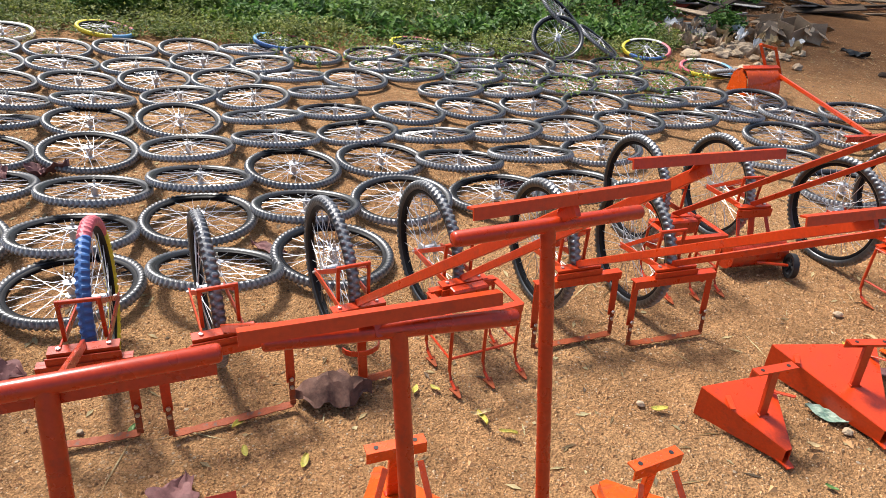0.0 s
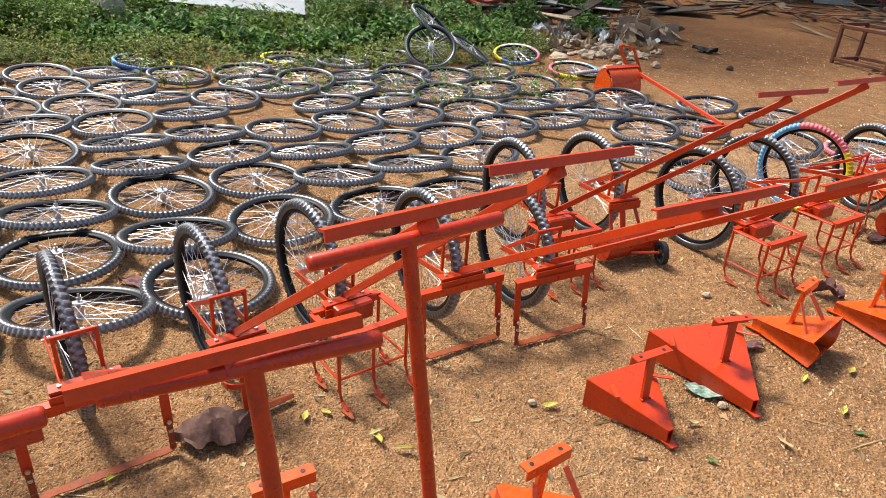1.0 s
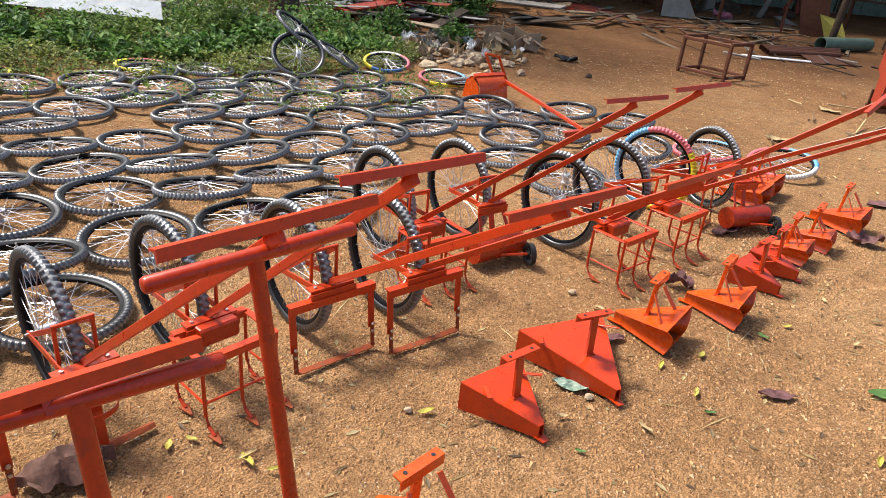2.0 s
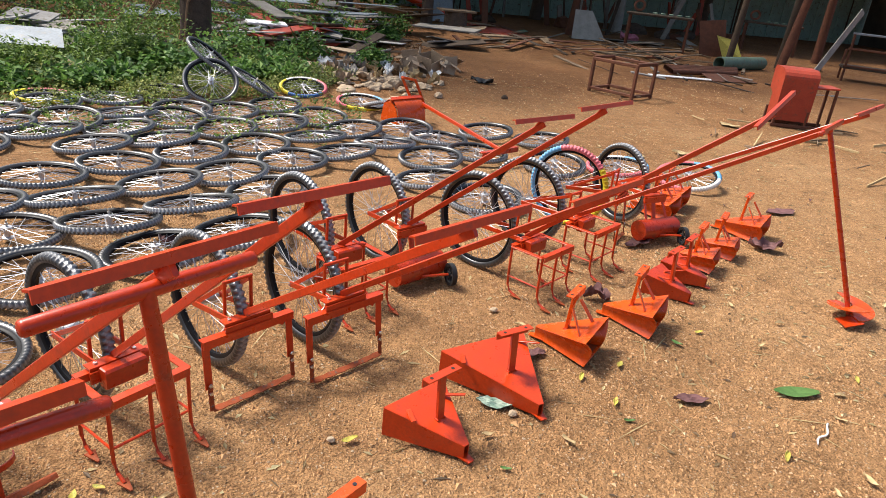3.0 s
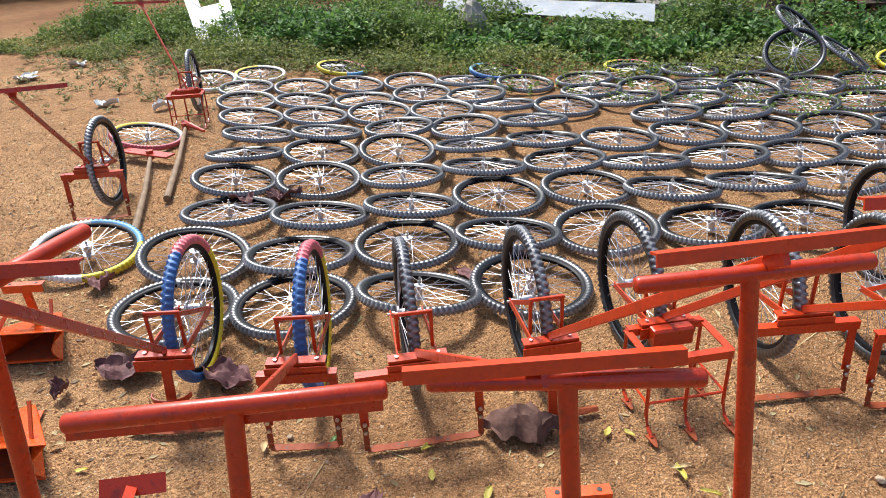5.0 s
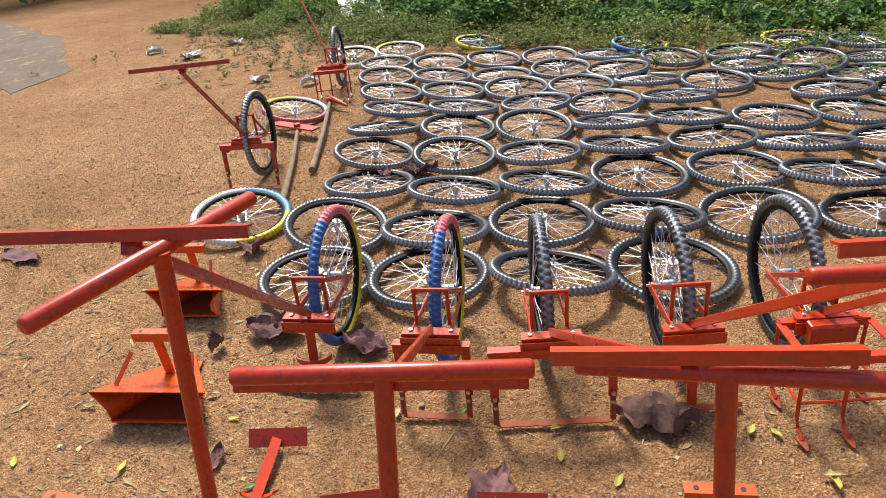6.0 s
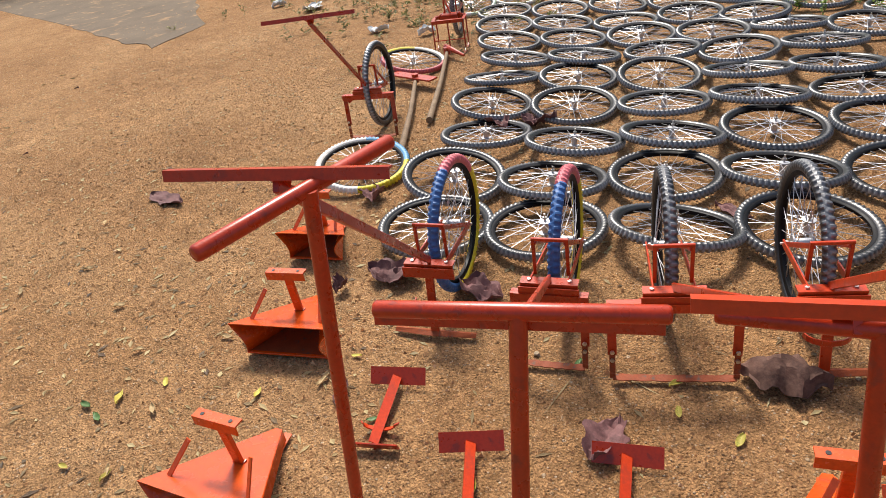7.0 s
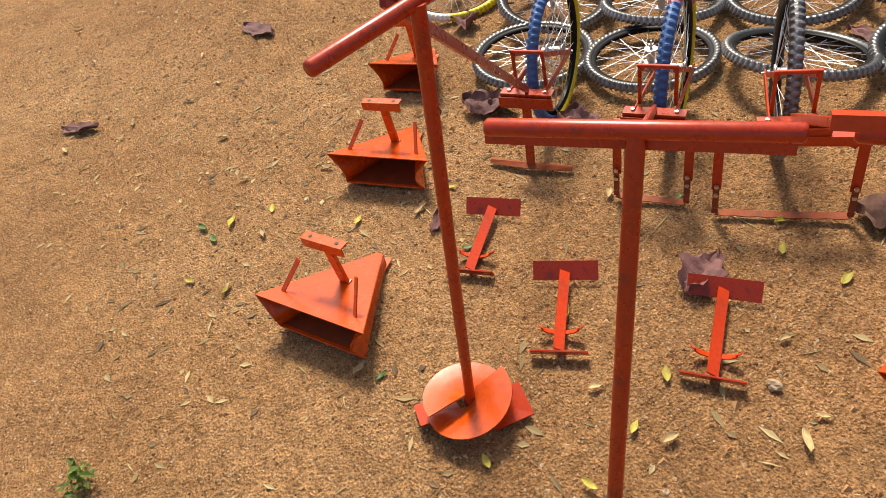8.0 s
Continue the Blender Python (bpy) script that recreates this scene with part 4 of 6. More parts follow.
# ---- loose shares on the ground ----
def share(x, y, deg):
    t = thing("weeder_share", flat(x, y, 0.0, deg), "orange T-shaped weeder share lying on the sand", "tool part", "loose weeder shares")
    part("blade_plate", Shape().plate([(-0.105, 0.135, 0.012), (0.105, 0.135, 0.012), (0.105, 0.175, 0.062), (-0.105, 0.175, 0.062)], 0.004, (0, -0.75, 0.66)), paint_red, t)
    part("shank", Shape().angle_iron((0, -0.16, 0.032), (0, 0.15, 0.04), 0.034, 0.005, (0.5, 0, 0.86)), paint_orange, t)
    part("mount_plate", Shape().bar((-0.085, -0.165, 0.022), (0.085, -0.165, 0.022), 0.006, 0.036, (0, -0.4, 0.9)), paint_red, t)
    for sx in (-0.06, 0.06):
        part("bolt_hole", Shape().tube([(sx, -0.170, 0.024), (sx, -0.167, 0.025)], 0.006, 8), leaf_tan, t)
    cl = Shape()
    pts = [(0.062 * math.cos(k), -0.085 + 0.0 * k, 0.045 - 0.030 * math.sin(k)) for k in (math.pi * j / 8 for j in range(9))]
    for p, q in zip(pts, pts[1:]):
        cl.bar(p, q, 0.022, 0.004, (0, 0.3, 0.9))
    part("clamp", cl, paint_orange, t)


for (tx, ty), (bx, by) in (((-1.308, 1.284), (-1.119, 1.008)), ((-0.875, 1.224), (-0.656, 0.977)), ((-0.465, 1.478), (-0.299, 1.203))):
    share((tx + bx) / 2, (ty + by) / 2, math.degrees(math.atan2(-(tx - bx), ty - by)))


# ---- digging tools with wooden handles ----
def digger(top, end, pick):
    top, end = Vector((*top, 0.05)), Vector((*end, 0.03))
    t = thing("digging_hoe", Matrix.Translation(top), "old digging hoe with worn wooden handle lying on the ground", "hoe")
    v = end - top
    part("shaft", Shape().tube([(0, 0, 0), v * 0.5 + Vector((0.01, 0.01, 0.004)), v], [0.016, 0.019, 0.024], 10), wood, t, smooth=True)
    if pick:
        part("pick_head", Shape().tube([(-0.20, 0.14, -0.01), (-0.06, 0.05, 0.03), (0.05, 0.0, 0.03), (0.25, -0.03, 0.0)], [0.006, 0.022, 0.024, 0.012], 8), paint_red, t)
        part("socket", Shape().tube([(0, 0, -0.02), (0, 0, 0.04)], 0.03, 10), paint_red, t)
    else:
        part("hoe_head", Shape().bar((-0.28, 0.0, 0.02), (0.20, 0.02, 0.02), 0.10, 0.014), paint_red, t)
        part("socket", Shape().tube([(0, 0, -0.02), (0, 0, 0.05)], 0.028, 10), paint_red, t)


digger((-3.964, 3.741), (-2.908, 2.659), False)
digger((-4.312, 4.443), (-3.185, 3.173), True)


# ---- fallen leaves and litter ----
def leaf_shape(length, width, curl, seed, lobes=0.0, segs=10, tent=0.0):
    """A leaf along y: curled edges, a raised midrib and, on large ones, lobes and crumples."""
    r = random.Random(seed)
    rows = []
    ph = r.uniform(0, 6)
    cols = (-1, -0.75, -0.5, -0.25, 0, 0.25, 0.5, 0.75, 1) if lobes else (-1, -0.5, 0, 0.5, 1)
    for k in range(segs + 1):
        f = k / segs
        w = width / 2 * (math.sin(math.pi * min(1, f * 0.94 + 0.04)) ** 0.8) * (1 + lobes * math.sin(f * 15 + ph))
        row = []
        for s in cols:
            o = Vector((s * 2.2 + ph, f * 4.5, seed * 1.3))
            crumple = 0.9 * abs(noise.noise(o)) + 0.5 * noise.noise(o * 2.3) if lobes else 0
            z = 0.004 + curl * (s * s * (0.6 + 0.5 * math.sin(f * 5 + ph)) + 0.25 * math.sin(f * 6 + ph + s * 2) + 0.25 + crumple)
            if tent:
                z = 0.004 + tent * (1 - abs(s) ** 1.3) * math.sin(math.pi * min(1, 0.12 + f * 0.8)) ** 0.7 + 0.34 * tent * crumple + 0.30 * tent * abs(math.sin(f * 13)) * abs(s)
            row.append((s * w * (1 + 0.15 * crumple), (f - 0.5) * length, max(0.002, z)))
        rows.append(row)
    return Shape().strip(rows, 0.0012)


def big_leaf(x, y, deg, size, mat, label, seed, curl=0.05):
    ob = part("dry_leaf", leaf_shape(size, size * (0.36 if curl <= 0.03 else 0.62), curl if curl > 0.03 else curl * 0.6, seed, 0.22, 16, 0.085 if curl > 0.08 else 0.0), mat, None, smooth=True, m=flat(x, y, 0.0, deg))
    tagged(ob, label, "leaf", "large fallen leaves")


DRY = "large curled purple-brown dry leaf on the sand"
for k, (x, y, deg, size, curl) in enumerate((
    (-0.262, 2.075, 112, 0.28, 0.085), (-1.86, 1.73, 120, 0.26, 0.05), (-1.44, 1.86, 100, 0.22, 0.045), (-0.56, 1.50, 10, 0.20, 0.035), (-3.83, 1.46, 100, 0.34, 0.03),
    (-3.70, 0.25, 130, 0.26, 0.03), (2.49, 3.27, 60, 0.15, 0.05), (4.19, 3.87, 70, 0.24, 0.05), (5.0, 4.6, 100, 0.36, 0.02), (3.25, 4.03, 110, 0.30, 0.03), (2.445, 2.316, 80, 0.17, 0.015),
    (-2.46, 3.5, 110, 0.24, 0.06), (-2.7, 3.35, 80, 0.22, 0.05), (-1.43, 1.10, 30, 0.12, 0.03), (-2.0, 1.52, 30, 0.10, 0.04), (5.6, 3.9, 60, 0.30, 0.03), (1.86, 2.76, 100, 0.17, 0.02), (-2.62, 2.2, 50, 0.2, 0.05), (-0.9, 3.02, 80, 0.2, 0.03), (-2.05, 1.05, 70, 0.09, 0.03), (0.2, 4.2, 80, 0.16, 0.04),
)):
    big_leaf(x, y, deg, size, leaf_brown if curl > 0.08 else leaf_dry, DRY, 40 + k, curl)
tagged(part("green_leaf", leaf_shape(0.22, 0.085, 0.012, 3), leaf_green, None, smooth=True, m=flat(3.0, 2.28, 0, 75)), "single broad fresh green leaf lying on the sand", "leaf")
tagged(part("wrapper", leaf_shape(0.15, 0.07, 0.012, 9, 0.1), paper_teal, None, m=flat(1.545, 2.425, 0, 65)), "crumpled green and white printed wrapper", "litter")
tagged(part("cord", Shape().tube([(2.80 + 0.02 * k, 1.95 + 0.012 * k + 0.012 * math.sin(k), 0.006) for k in range(9)], 0.004, 6), paper_white, None), "short piece of pale blue cord on the sand", "cord")
for k, (x, y, s) in enumerate(((-9.0, 5.5, 0.25), (-8.1, 5.5, 0.4), (-8.2, 6.3, 0.35), (-5.9, 4.9, 0.25), (-5.2, 5.0, 0.2), (7.1, 7.9, 0.3), (5.3, 6.4, 0.25))):
    tagged(part("plastic_scrap", leaf_shape(s, s * 0.6, 0.05 if x < 0 else 0.02, 70 + k, 0.3), paper_white if x < 0 else leaf_tan, None, m=flat(x, y, 0, 40 * k)), "torn white plastic scrap on the ground" if x < 0 else "torn pale paper scrap on the ground", "litter", "plastic scraps")

SMALL = [(leaf_shape(l, w, c, 90 + i), mat) for i, (l, w, c, mat) in enumerate(((0.052, 0.022, 0.007, leaf_yellow), (0.062, 0.018, 0.010, leaf_yellow), (0.05, 0.020, 0.006, leaf_green), (0.045, 0.020, 0.008, leaf_tan), (0.055, 0.016, 0.010, leaf_tan), (0.045, 0.022, 0.012, leaf_dry)))]
SMALL_MESH = [s.mesh("small_leaf", mat, True) for s, mat in SMALL]
WORDS = ("yellow", "yellow", "green", "tan", "tan", "purple-brown")


def small_leaf(x, y, k):
    ob = part("small_leaf", SMALL_MESH[k], None, None, m=flat(x, y, 0.0, rnd.uniform(0, 360)))
    ob.scale = (rnd.uniform(0.8, 1.3),) * 3
    tagged(ob, "small fallen " + WORDS[k] + " leaf on the sand", "leaf", "small fallen leaves")


for x, y, k in ((0.38, 2.04, 1), (-0.45, 1.745, 0), (0.02, 2.18, 0), (2.6, 1.905, 1), (-0.52, 1.86, 1), (-0.25, 1.75, 0), (1.45, 2.05, 2), (2.08, 2.35, 1), (2.26, 2.62, 0), (2.02, 2.55, 1), (-1.05, 1.62, 3), (-0.35, 0.95, 0), (-0.55, 0.6, 0), (-0.05, 1.3, 4), (-1.0, 0.55, 2), (-1.7, 0.9, 0), (-1.55, 1.1, 4)):
    small_leaf(x, y, k)
for _ in range(150):
    x, y = rnd.uniform(-4.5, 5.0), rnd.uniform(0.2, 3.2)
    row = (y - 2.36) - 0.526 * (x - 0.22)
    if row < 0.0:
        small_leaf(x, y, rnd.choice((0, 0, 1, 1, 2, 3, 3, 4, 4, 4)))
for _ in range(44):
    small_leaf(rnd.uniform(-9, -2.2), rnd.uniform(-0.2, 5.0), rnd.choice((3, 3, 4, 4, 4, 5)))
for _ in range(80):
    small_leaf(rnd.uniform(3.0, 10), rnd.uniform(1.8, 12.0), rnd.choice((3, 4, 4, 5)))


# ---- gravel ----
def build_gravel():
    g = np.random.default_rng(3)
    n = 180000
    near = np.arange(n) < 140000
    x = np.where(near, g.uniform(-5.0, 4.6, n), g.uniform(-11, 10, n))
    y = np.where(near, g.uniform(-0.2, 4.2, n), g.uniform(0, 12, n))
    x, y = x + np.where(near, g.normal(0, 0.8, n), 0), y + np.where(near, np.abs(g.normal(0, 0.6, n)), 0)
    s = 0.0022 + 0.0065 * g.random(n) ** 2.5 + np.where(g.random(n) < 0.007, 0.010 * g.random(n), 0)
    s = s * (1 + 0.06 * np.maximum(0, np.hypot(x, y) - 3.0))
    ang = g.uniform(0, 6.28, n)
    corners = np.array([(1, 0, 0), (-0.5, 0.87, 0), (-0.5, -0.87, 0), (0, 0, 1)], float)
    p = corners[None] * (s[:, None] * g.uniform(0.7, 1.4, (n, 1)))[:, :, None] * g.uniform(0.7, 1.3, (n, 4, 1))
    cs, sn = np.cos(ang)[:, None], np.sin(ang)[:, None]
    zs = np.array([ground_z(u, v) for u, v in zip(x, y)])
    v = np.stack([x[:, None] + p[:, :, 0] * cs - p[:, :, 1] * sn, y[:, None] + p[:, :, 0] * sn + p[:, :, 1] * cs, zs[:, None] + p[:, :, 2] * 0.8 + 0.0002], 2).reshape(-1, 3)
    f = (np.array([(0, 1, 3), (1, 2, 3), (2, 0, 3)])[None] + 4 * np.arange(n)[:, None, None]).reshape(-1, 3)
    me = bpy.data.meshes.new("gravel")
    me.from_pydata(v.tolist(), [], f.tolist())
    me.materials.append(pebble)
    tagged(new("gravel", me), "coarse sand grains and small pebbles strewn over the yard", "gravel", kind="stuff")
    # bits of straw, twig and leaf
    n = 13500
    x, y, a, l, w = g.uniform(-11, 9, n), g.uniform(0, 11, n), g.uniform(0, 6.28, n), g.uniform(0.006, 0.04, n), g.uniform(0.0015, 0.012, n)
    twig = (np.arange(n) > 7500) & (np.arange(n) < 8200)
    chip = np.arange(n) >= 8200
    side = g.random(n) < 0.4
    x, y = np.where(chip, np.where(side, g.uniform(2.5, 9, n), g.uniform(-8, -1.2, n)), x), np.where(chip, np.where(side, g.uniform(2.0, 11, n), g.uniform(-0.2, 6.5, n)), y)
    l, w = np.where(chip, g.uniform(0.007, 0.028, n), l), np.where(chip, g.uniform(0.003, 0.012, n), w)
    l, w = np.where(twig, l * 4.0, l), np.where(twig, 0.003, w)
    x, y = np.where(twig & (x < -2), x + 12, x), np.where(twig, 1.5 + y * 0.9, y)
    d, q = np.stack([np.cos(a), np.sin(a)], 1), np.stack([-np.sin(a), np.cos(a)], 1)
    o = np.stack([x, y], 1)
    zs = np.array([ground_z(u, k) for u, k in zip(x, y)])
    quad = [o + d * l[:, None], o + q * w[:, None], o - d * l[:, None], o - q * w[:, None]]
    v = np.stack([np.concatenate([k, (zs + 0.0025 + 0.003 * (i % 2))[:, None]], 1) for i, k in enumerate(quad)], 1).reshape(-1, 3)
    me = bpy.data.meshes.new("straw")
    me.from_pydata(v.tolist(), [], np.arange(4 * n).reshape(-1, 4).tolist())
    me.materials.append(straw_bits)
    tagged(new("straw", me), "bits of straw and dry leaf strewn on the sand", "straw", kind="stuff")


build_gravel()


def boulder(name, x, y, sx, sy, sz, seed, mat, label, category="stone", group="", z=0.0, deg=0.0):
    bm = bmesh.new()
    bmesh.ops.create_icosphere(bm, subdivisions=3, radius=1)
    o = Vector((seed * 3.1, seed * 1.7, 0))
    for vv in bm.verts:
        n = vv.co.normalized()
        k = 1 + 0.35 * noise.noise(n * 1.3 + o) + 0.14 * noise.noise(n * 3.5 + o)
        vv.co = Vector((n.x * sx * k, n.y * sy * k, max(-0.25 * sz, n.z * sz * k)))
    me = bpy.data.meshes.new(name)
    bm.to_mesh(me)
    bm.free()
    me.materials.append(mat)
    ob = new(name, me)
    ob.matrix_basis = flat(x, y, z + sz * 0.2, deg)
    tagged(ob, label, category, group)


for k, (x, y, s) in enumerate(((0.854, 2.315, 0.016), (1.841, 3.206, 0.022), (-0.18, 1.3, 0.02), (1.60, 2.35, 0.02), (-1.0, 1.7, 0.012))):
    boulder("pebble_stone", x, y, s, s * 0.8, s * 0.7, k, stone, "small pale stone lying on the sand", "stone", "loose stones")


# ---- weeds ----
def leaf_cloud(g, centres, heights, radii, per, size, mat_name, mat, low=0.0):
    """Many small folded leaves gathered into plants."""
    n = len(centres)
    idx = np.repeat(np.arange(n), per)
    m = len(idx)
    f = g.random(m) ** 0.7
    ang = g.uniform(0, 2 * np.pi, m)
    rad = radii[idx] * np.sqrt(g.random(m)) * (0.35 + 0.75 * f)
    pos = np.stack([centres[idx, 0] + rad * np.cos(ang), centres[idx, 1] + rad * np.sin(ang), low + heights[idx] * f * g.uniform(0.75, 1.1, m)], 1)
    yaw, tilt = g.uniform(0, 2 * np.pi, m), g.normal(0.35, 0.45, m)
    s = size * g.uniform(0.55, 1.35, m)
    d = np.stack([np.cos(yaw) * np.cos(tilt), np.sin(yaw) * np.cos(tilt), np.sin(tilt)], 1)
    w = np.stack([-np.sin(yaw), np.cos(yaw), g.normal(0, 0.35, m)], 1)
    up = np.cross(d, w)
    a = pos
    b = pos + d * (s * 0.5)[:, None] + w * (s * 0.30)[:, None] + up * (s * 0.1)[:, None]
    c = pos + d * s[:, None] - up * (s * 0.12)[:, None]
    e = pos + d * (s * 0.5)[:, None] - w * (s * 0.30)[:, None] + up * (s * 0.1)[:, None]
    v = np.stack([a, b, c, e], 1).reshape(-1, 3)
    me = bpy.data.meshes.new(mat_name)
    me.from_pydata(v.tolist(), [], np.arange(4 * m).reshape(-1, 4).tolist())
    me.materials.append(mat)
    return me


def weed_front(x):
    """Where the weeds begin, seen from the yard."""
    return float(np.interp(x, (-12, -7.0, -5.5, -2.8, -1.0, 0.5, 1.6, 2.4, 3.2), (6.5, 6.75, 6.75, 7.1, 7.75, 8.25, 9.0, 10.4, 13.0)))


def build_weeds():
    g = np.random.default_rng(11)
    pts, hs, rs = [], [], []
    while len(pts) < 5200:
        x, y = g.uniform(-11, 3.0), g.uniform(6.3, 13.5)
        f = weed_front(x) + 0.25 * noise.noise(Vector((x * 1.4, 0, 5)))
        if y < f or (x > 0.2 and y > 10.4 and g.random() < 0.85) or (x < -7.5 and y > 9.5 and g.random() < 0.6):
            continue
        dens = 0.5 + 0.5 * noise.noise(Vector((x * 0.9, y * 0.9, 2)))
        if g.random() > (0.10 + 1.7 * max(0.0, dens - 0.28)) * (1.0 if y < 10.2 + 0.5 * noise.noise(Vector((x, 3, 1))) else 0.12):
            continue
        pts.append((x, y))
        deep = min(1.0, (y - f) / 2.5)
        hs.append((0.07 + 0.50 * deep * max(0.05, dens) ** 1.5 * 1.6) * g.uniform(0.5, 1.5))
        rs.append(g.uniform(0.05, 0.15))
    pts, hs, rs = np.array(pts), np.array(hs), np.array(rs)
    edge = pts[:, 1] < np.array([weed_front(u) + 0.9 + 0.6 * noise.noise(Vector((u * 1.1, v, 8))) for u, v in pts])
    me = leaf_cloud(g, pts[~edge], hs[~edge], rs[~edge], 26, 0.056, "weeds", weed_leaf)
    tagged(new("weeds", me), "dense low green weeds beyond the yard", "weeds", kind="stuff")
    me = leaf_cloud(g, pts[edge], hs[edge], rs[edge], 24, 0.042, "edge_weeds", edge_leaf)
    tagged(new("edge_weeds", me), "short yellow-green weeds at the edge of the yard", "weeds", kind="stuff")
    # sprigs growing up through the far wheels
    k = 230
    c = np.stack([g.uniform(-2.4, 1.9, k), g.uniform(6.3, 8.6, k)], 1)
    me = leaf_cloud(g, c, g.uniform(0.06, 0.22, k), g.uniform(0.03, 0.09, k), 12, 0.04, "sprigs", weed_leaf)
    tagged(new("weed_sprigs", me), "thin green sprigs growing through the wheels", "weeds", kind="stuff")
    # thin dry grass towards the lane
    k = 320
    c = np.stack([g.normal(-6.6, 1.3, k), g.normal(6.6, 0.9, k)], 1)
    me = leaf_cloud(g, c, g.uniform(0.03, 0.12, k), g.uniform(0.03, 0.1, k), 12, 0.05, "grass", grass_blade)
    tagged(new("dry_grass", me), "sparse yellow-green grass beside the sandy lane", "grass", kind="stuff")


build_weeds()
sprig_rng = np.random.default_rng(31)
sprig_at = np.array([(-1.368, -0.332)]) + sprig_rng.normal(0, 0.03, (7, 2))
tagged(new("weed_seedling", leaf_cloud(sprig_rng, sprig_at, sprig_rng.uniform(0.03, 0.07, 7), np.full(7, 0.022), 7, 0.032, "seedling", weed_leaf)), "small green weed seedling growing in the sand", "weed")


def shrub(x, y, h, r, seed, n=420, label="leafy green shrub among the weeds"):
    g = np.random.default_rng(seed)
    t = thing("shrub", flat(x, y), label, "shrub", "shrubs in the weeds")
    for k in range(5):
        a = g.uniform(0, 6.28)
        e = Vector((r * 0.6 * math.cos(a), r * 0.6 * math.sin(a), h * g.uniform(0.7, 0.98)))
        part("stem", Shape().tube([(0, 0, 0), e * 0.5 + Vector((0, 0, 0.04)), e], [0.012, 0.008, 0.003], 5), stem_green, t)
    k = 26
    a = g.uniform(0, 6.28, k)
    rr = r * np.sqrt(g.random(k))
    me = leaf_cloud(g, np.stack([rr * np.cos(a), rr * np.sin(a)], 1), h * (1.05 - 0.55 * rr / r) * g.uniform(0.6, 1.1, k), np.full(k, r * 0.38), n // k, 0.090, "foliage", shrub_leaf)
    part("foliage", me, None, t)


for k, (x, y, h, r) in enumerate(((-6.0, 8.6, 0.55, 0.5), (-5.0, 8.2, 0.65, 0.5), (-4.4, 8.9, 0.6, 0.45), (-2.9, 9.1, 0.55, 0.5), (-2.2, 9.0, 0.6, 0.45), (-1.7, 9.5, 0.5, 0.4), (-0.2, 9.6, 0.45, 0.4), (0.62, 10.9, 0.62, 0.5),
                                 (1.3, 10.0, 0.3, 0.35), (1.75, 11.6, 0.48, 0.4), (2.9, 13.7, 0.55, 0.4), (-5.6, 9.9, 0.7, 0.6), (-6.6, 9.0, 0.6, 0.45), (-3.9, 9.5, 0.7, 0.5), (-3.0, 8.7, 0.45, 0.4), (-0.9, 10.3, 0.6, 0.5), (2.75, 11.1, 0.36, 0.26), (3.7, 14.6, 0.45, 0.3), (-7.4, 9.2, 0.6, 0.5), (-9.0, 11.0, 1.0, 0.8), (4.2, 16.5, 0.8, 0.5))):
    shrub(x, y, h * (0.72 if -4.8 < x < -1.0 else 1.1), r * 1.05, 100 + k, 800)
g = random.Random(61)
for k in range(16):
    x = -7.2 + 0.55 * k + g.uniform(-0.2, 0.2)
    shrub(x, weed_front(x) + g.uniform(0.9, 2.1), g.uniform(0.22, 0.42) if -5 < x else g.uniform(0.35, 0.7), g.uniform(0.28, 0.45), 200 + k, 700)


# ---- scrap among the weeds ----
def sheet_thing(name, corners, t, mat, label, category, group="", notch=False):
    c = [Vector(p) for p in corners]
    o = c[0]
    pts = [p - o for p in c]
    if notch:
        a, b, d, e = pts
        top = d - e
        pts = [a, b, d, e + top * 0.74, e + top * 0.74 + (a - e) * 0.34, e + top * 0.30 + (a - e) * 0.34, e + top * 0.30, e]
    ob = part(name, Shape().plate(pts, t, (pts[1] - pts[0]).cross(pts[-1] - pts[0])), mat, None, m=Matrix.Translation(o))
    tagged(ob, label, category, group)


sheet_thing("white_board", ((-7.20, 7.54, 0.12), (-6.62, 7.80, 0.12), (-7.98, 9.05, 0.74), (-8.60, 8.72, 0.62)), 0.02, white_board, "white board with a square notch lying on the weeds", "board", notch=True)
sheet_thing("tin_sheet", ((-1.25, 9.30, 0.32), (-1.33, 9.70, 0.48), (-4.61, 10.20, 0.47), (-4.46, 9.80, 0.34)), 0.004, tin, "long bright tin sheet lying over the weeds", "sheet")
boulder("grey_sack", -3.62, 9.05, 0.26, 0.2, 0.42, 5, sack, "grey woven sack standing in the weeds", "sack")
boulder("beige_rock", -1.15, 9.25, 0.19, 0.16, 0.17, 8, stone, "rough beige rock among the weeds", "rock")
boulder("tan_rock", -6.9, 8.6, 0.22, 0.2, 0.22, 12, stone, "rough tan rock beside the white board", "rock")
ob = part("concrete_slab", Shape().bar((-1.1, 11.1, 0.16), (-0.40, 11.15, 0.16), 0.14, 0.30, (0, 0.25, 1), c=0.03), concrete, None)
tagged(ob, "short mossy concrete slab standing in the weeds", "slab")


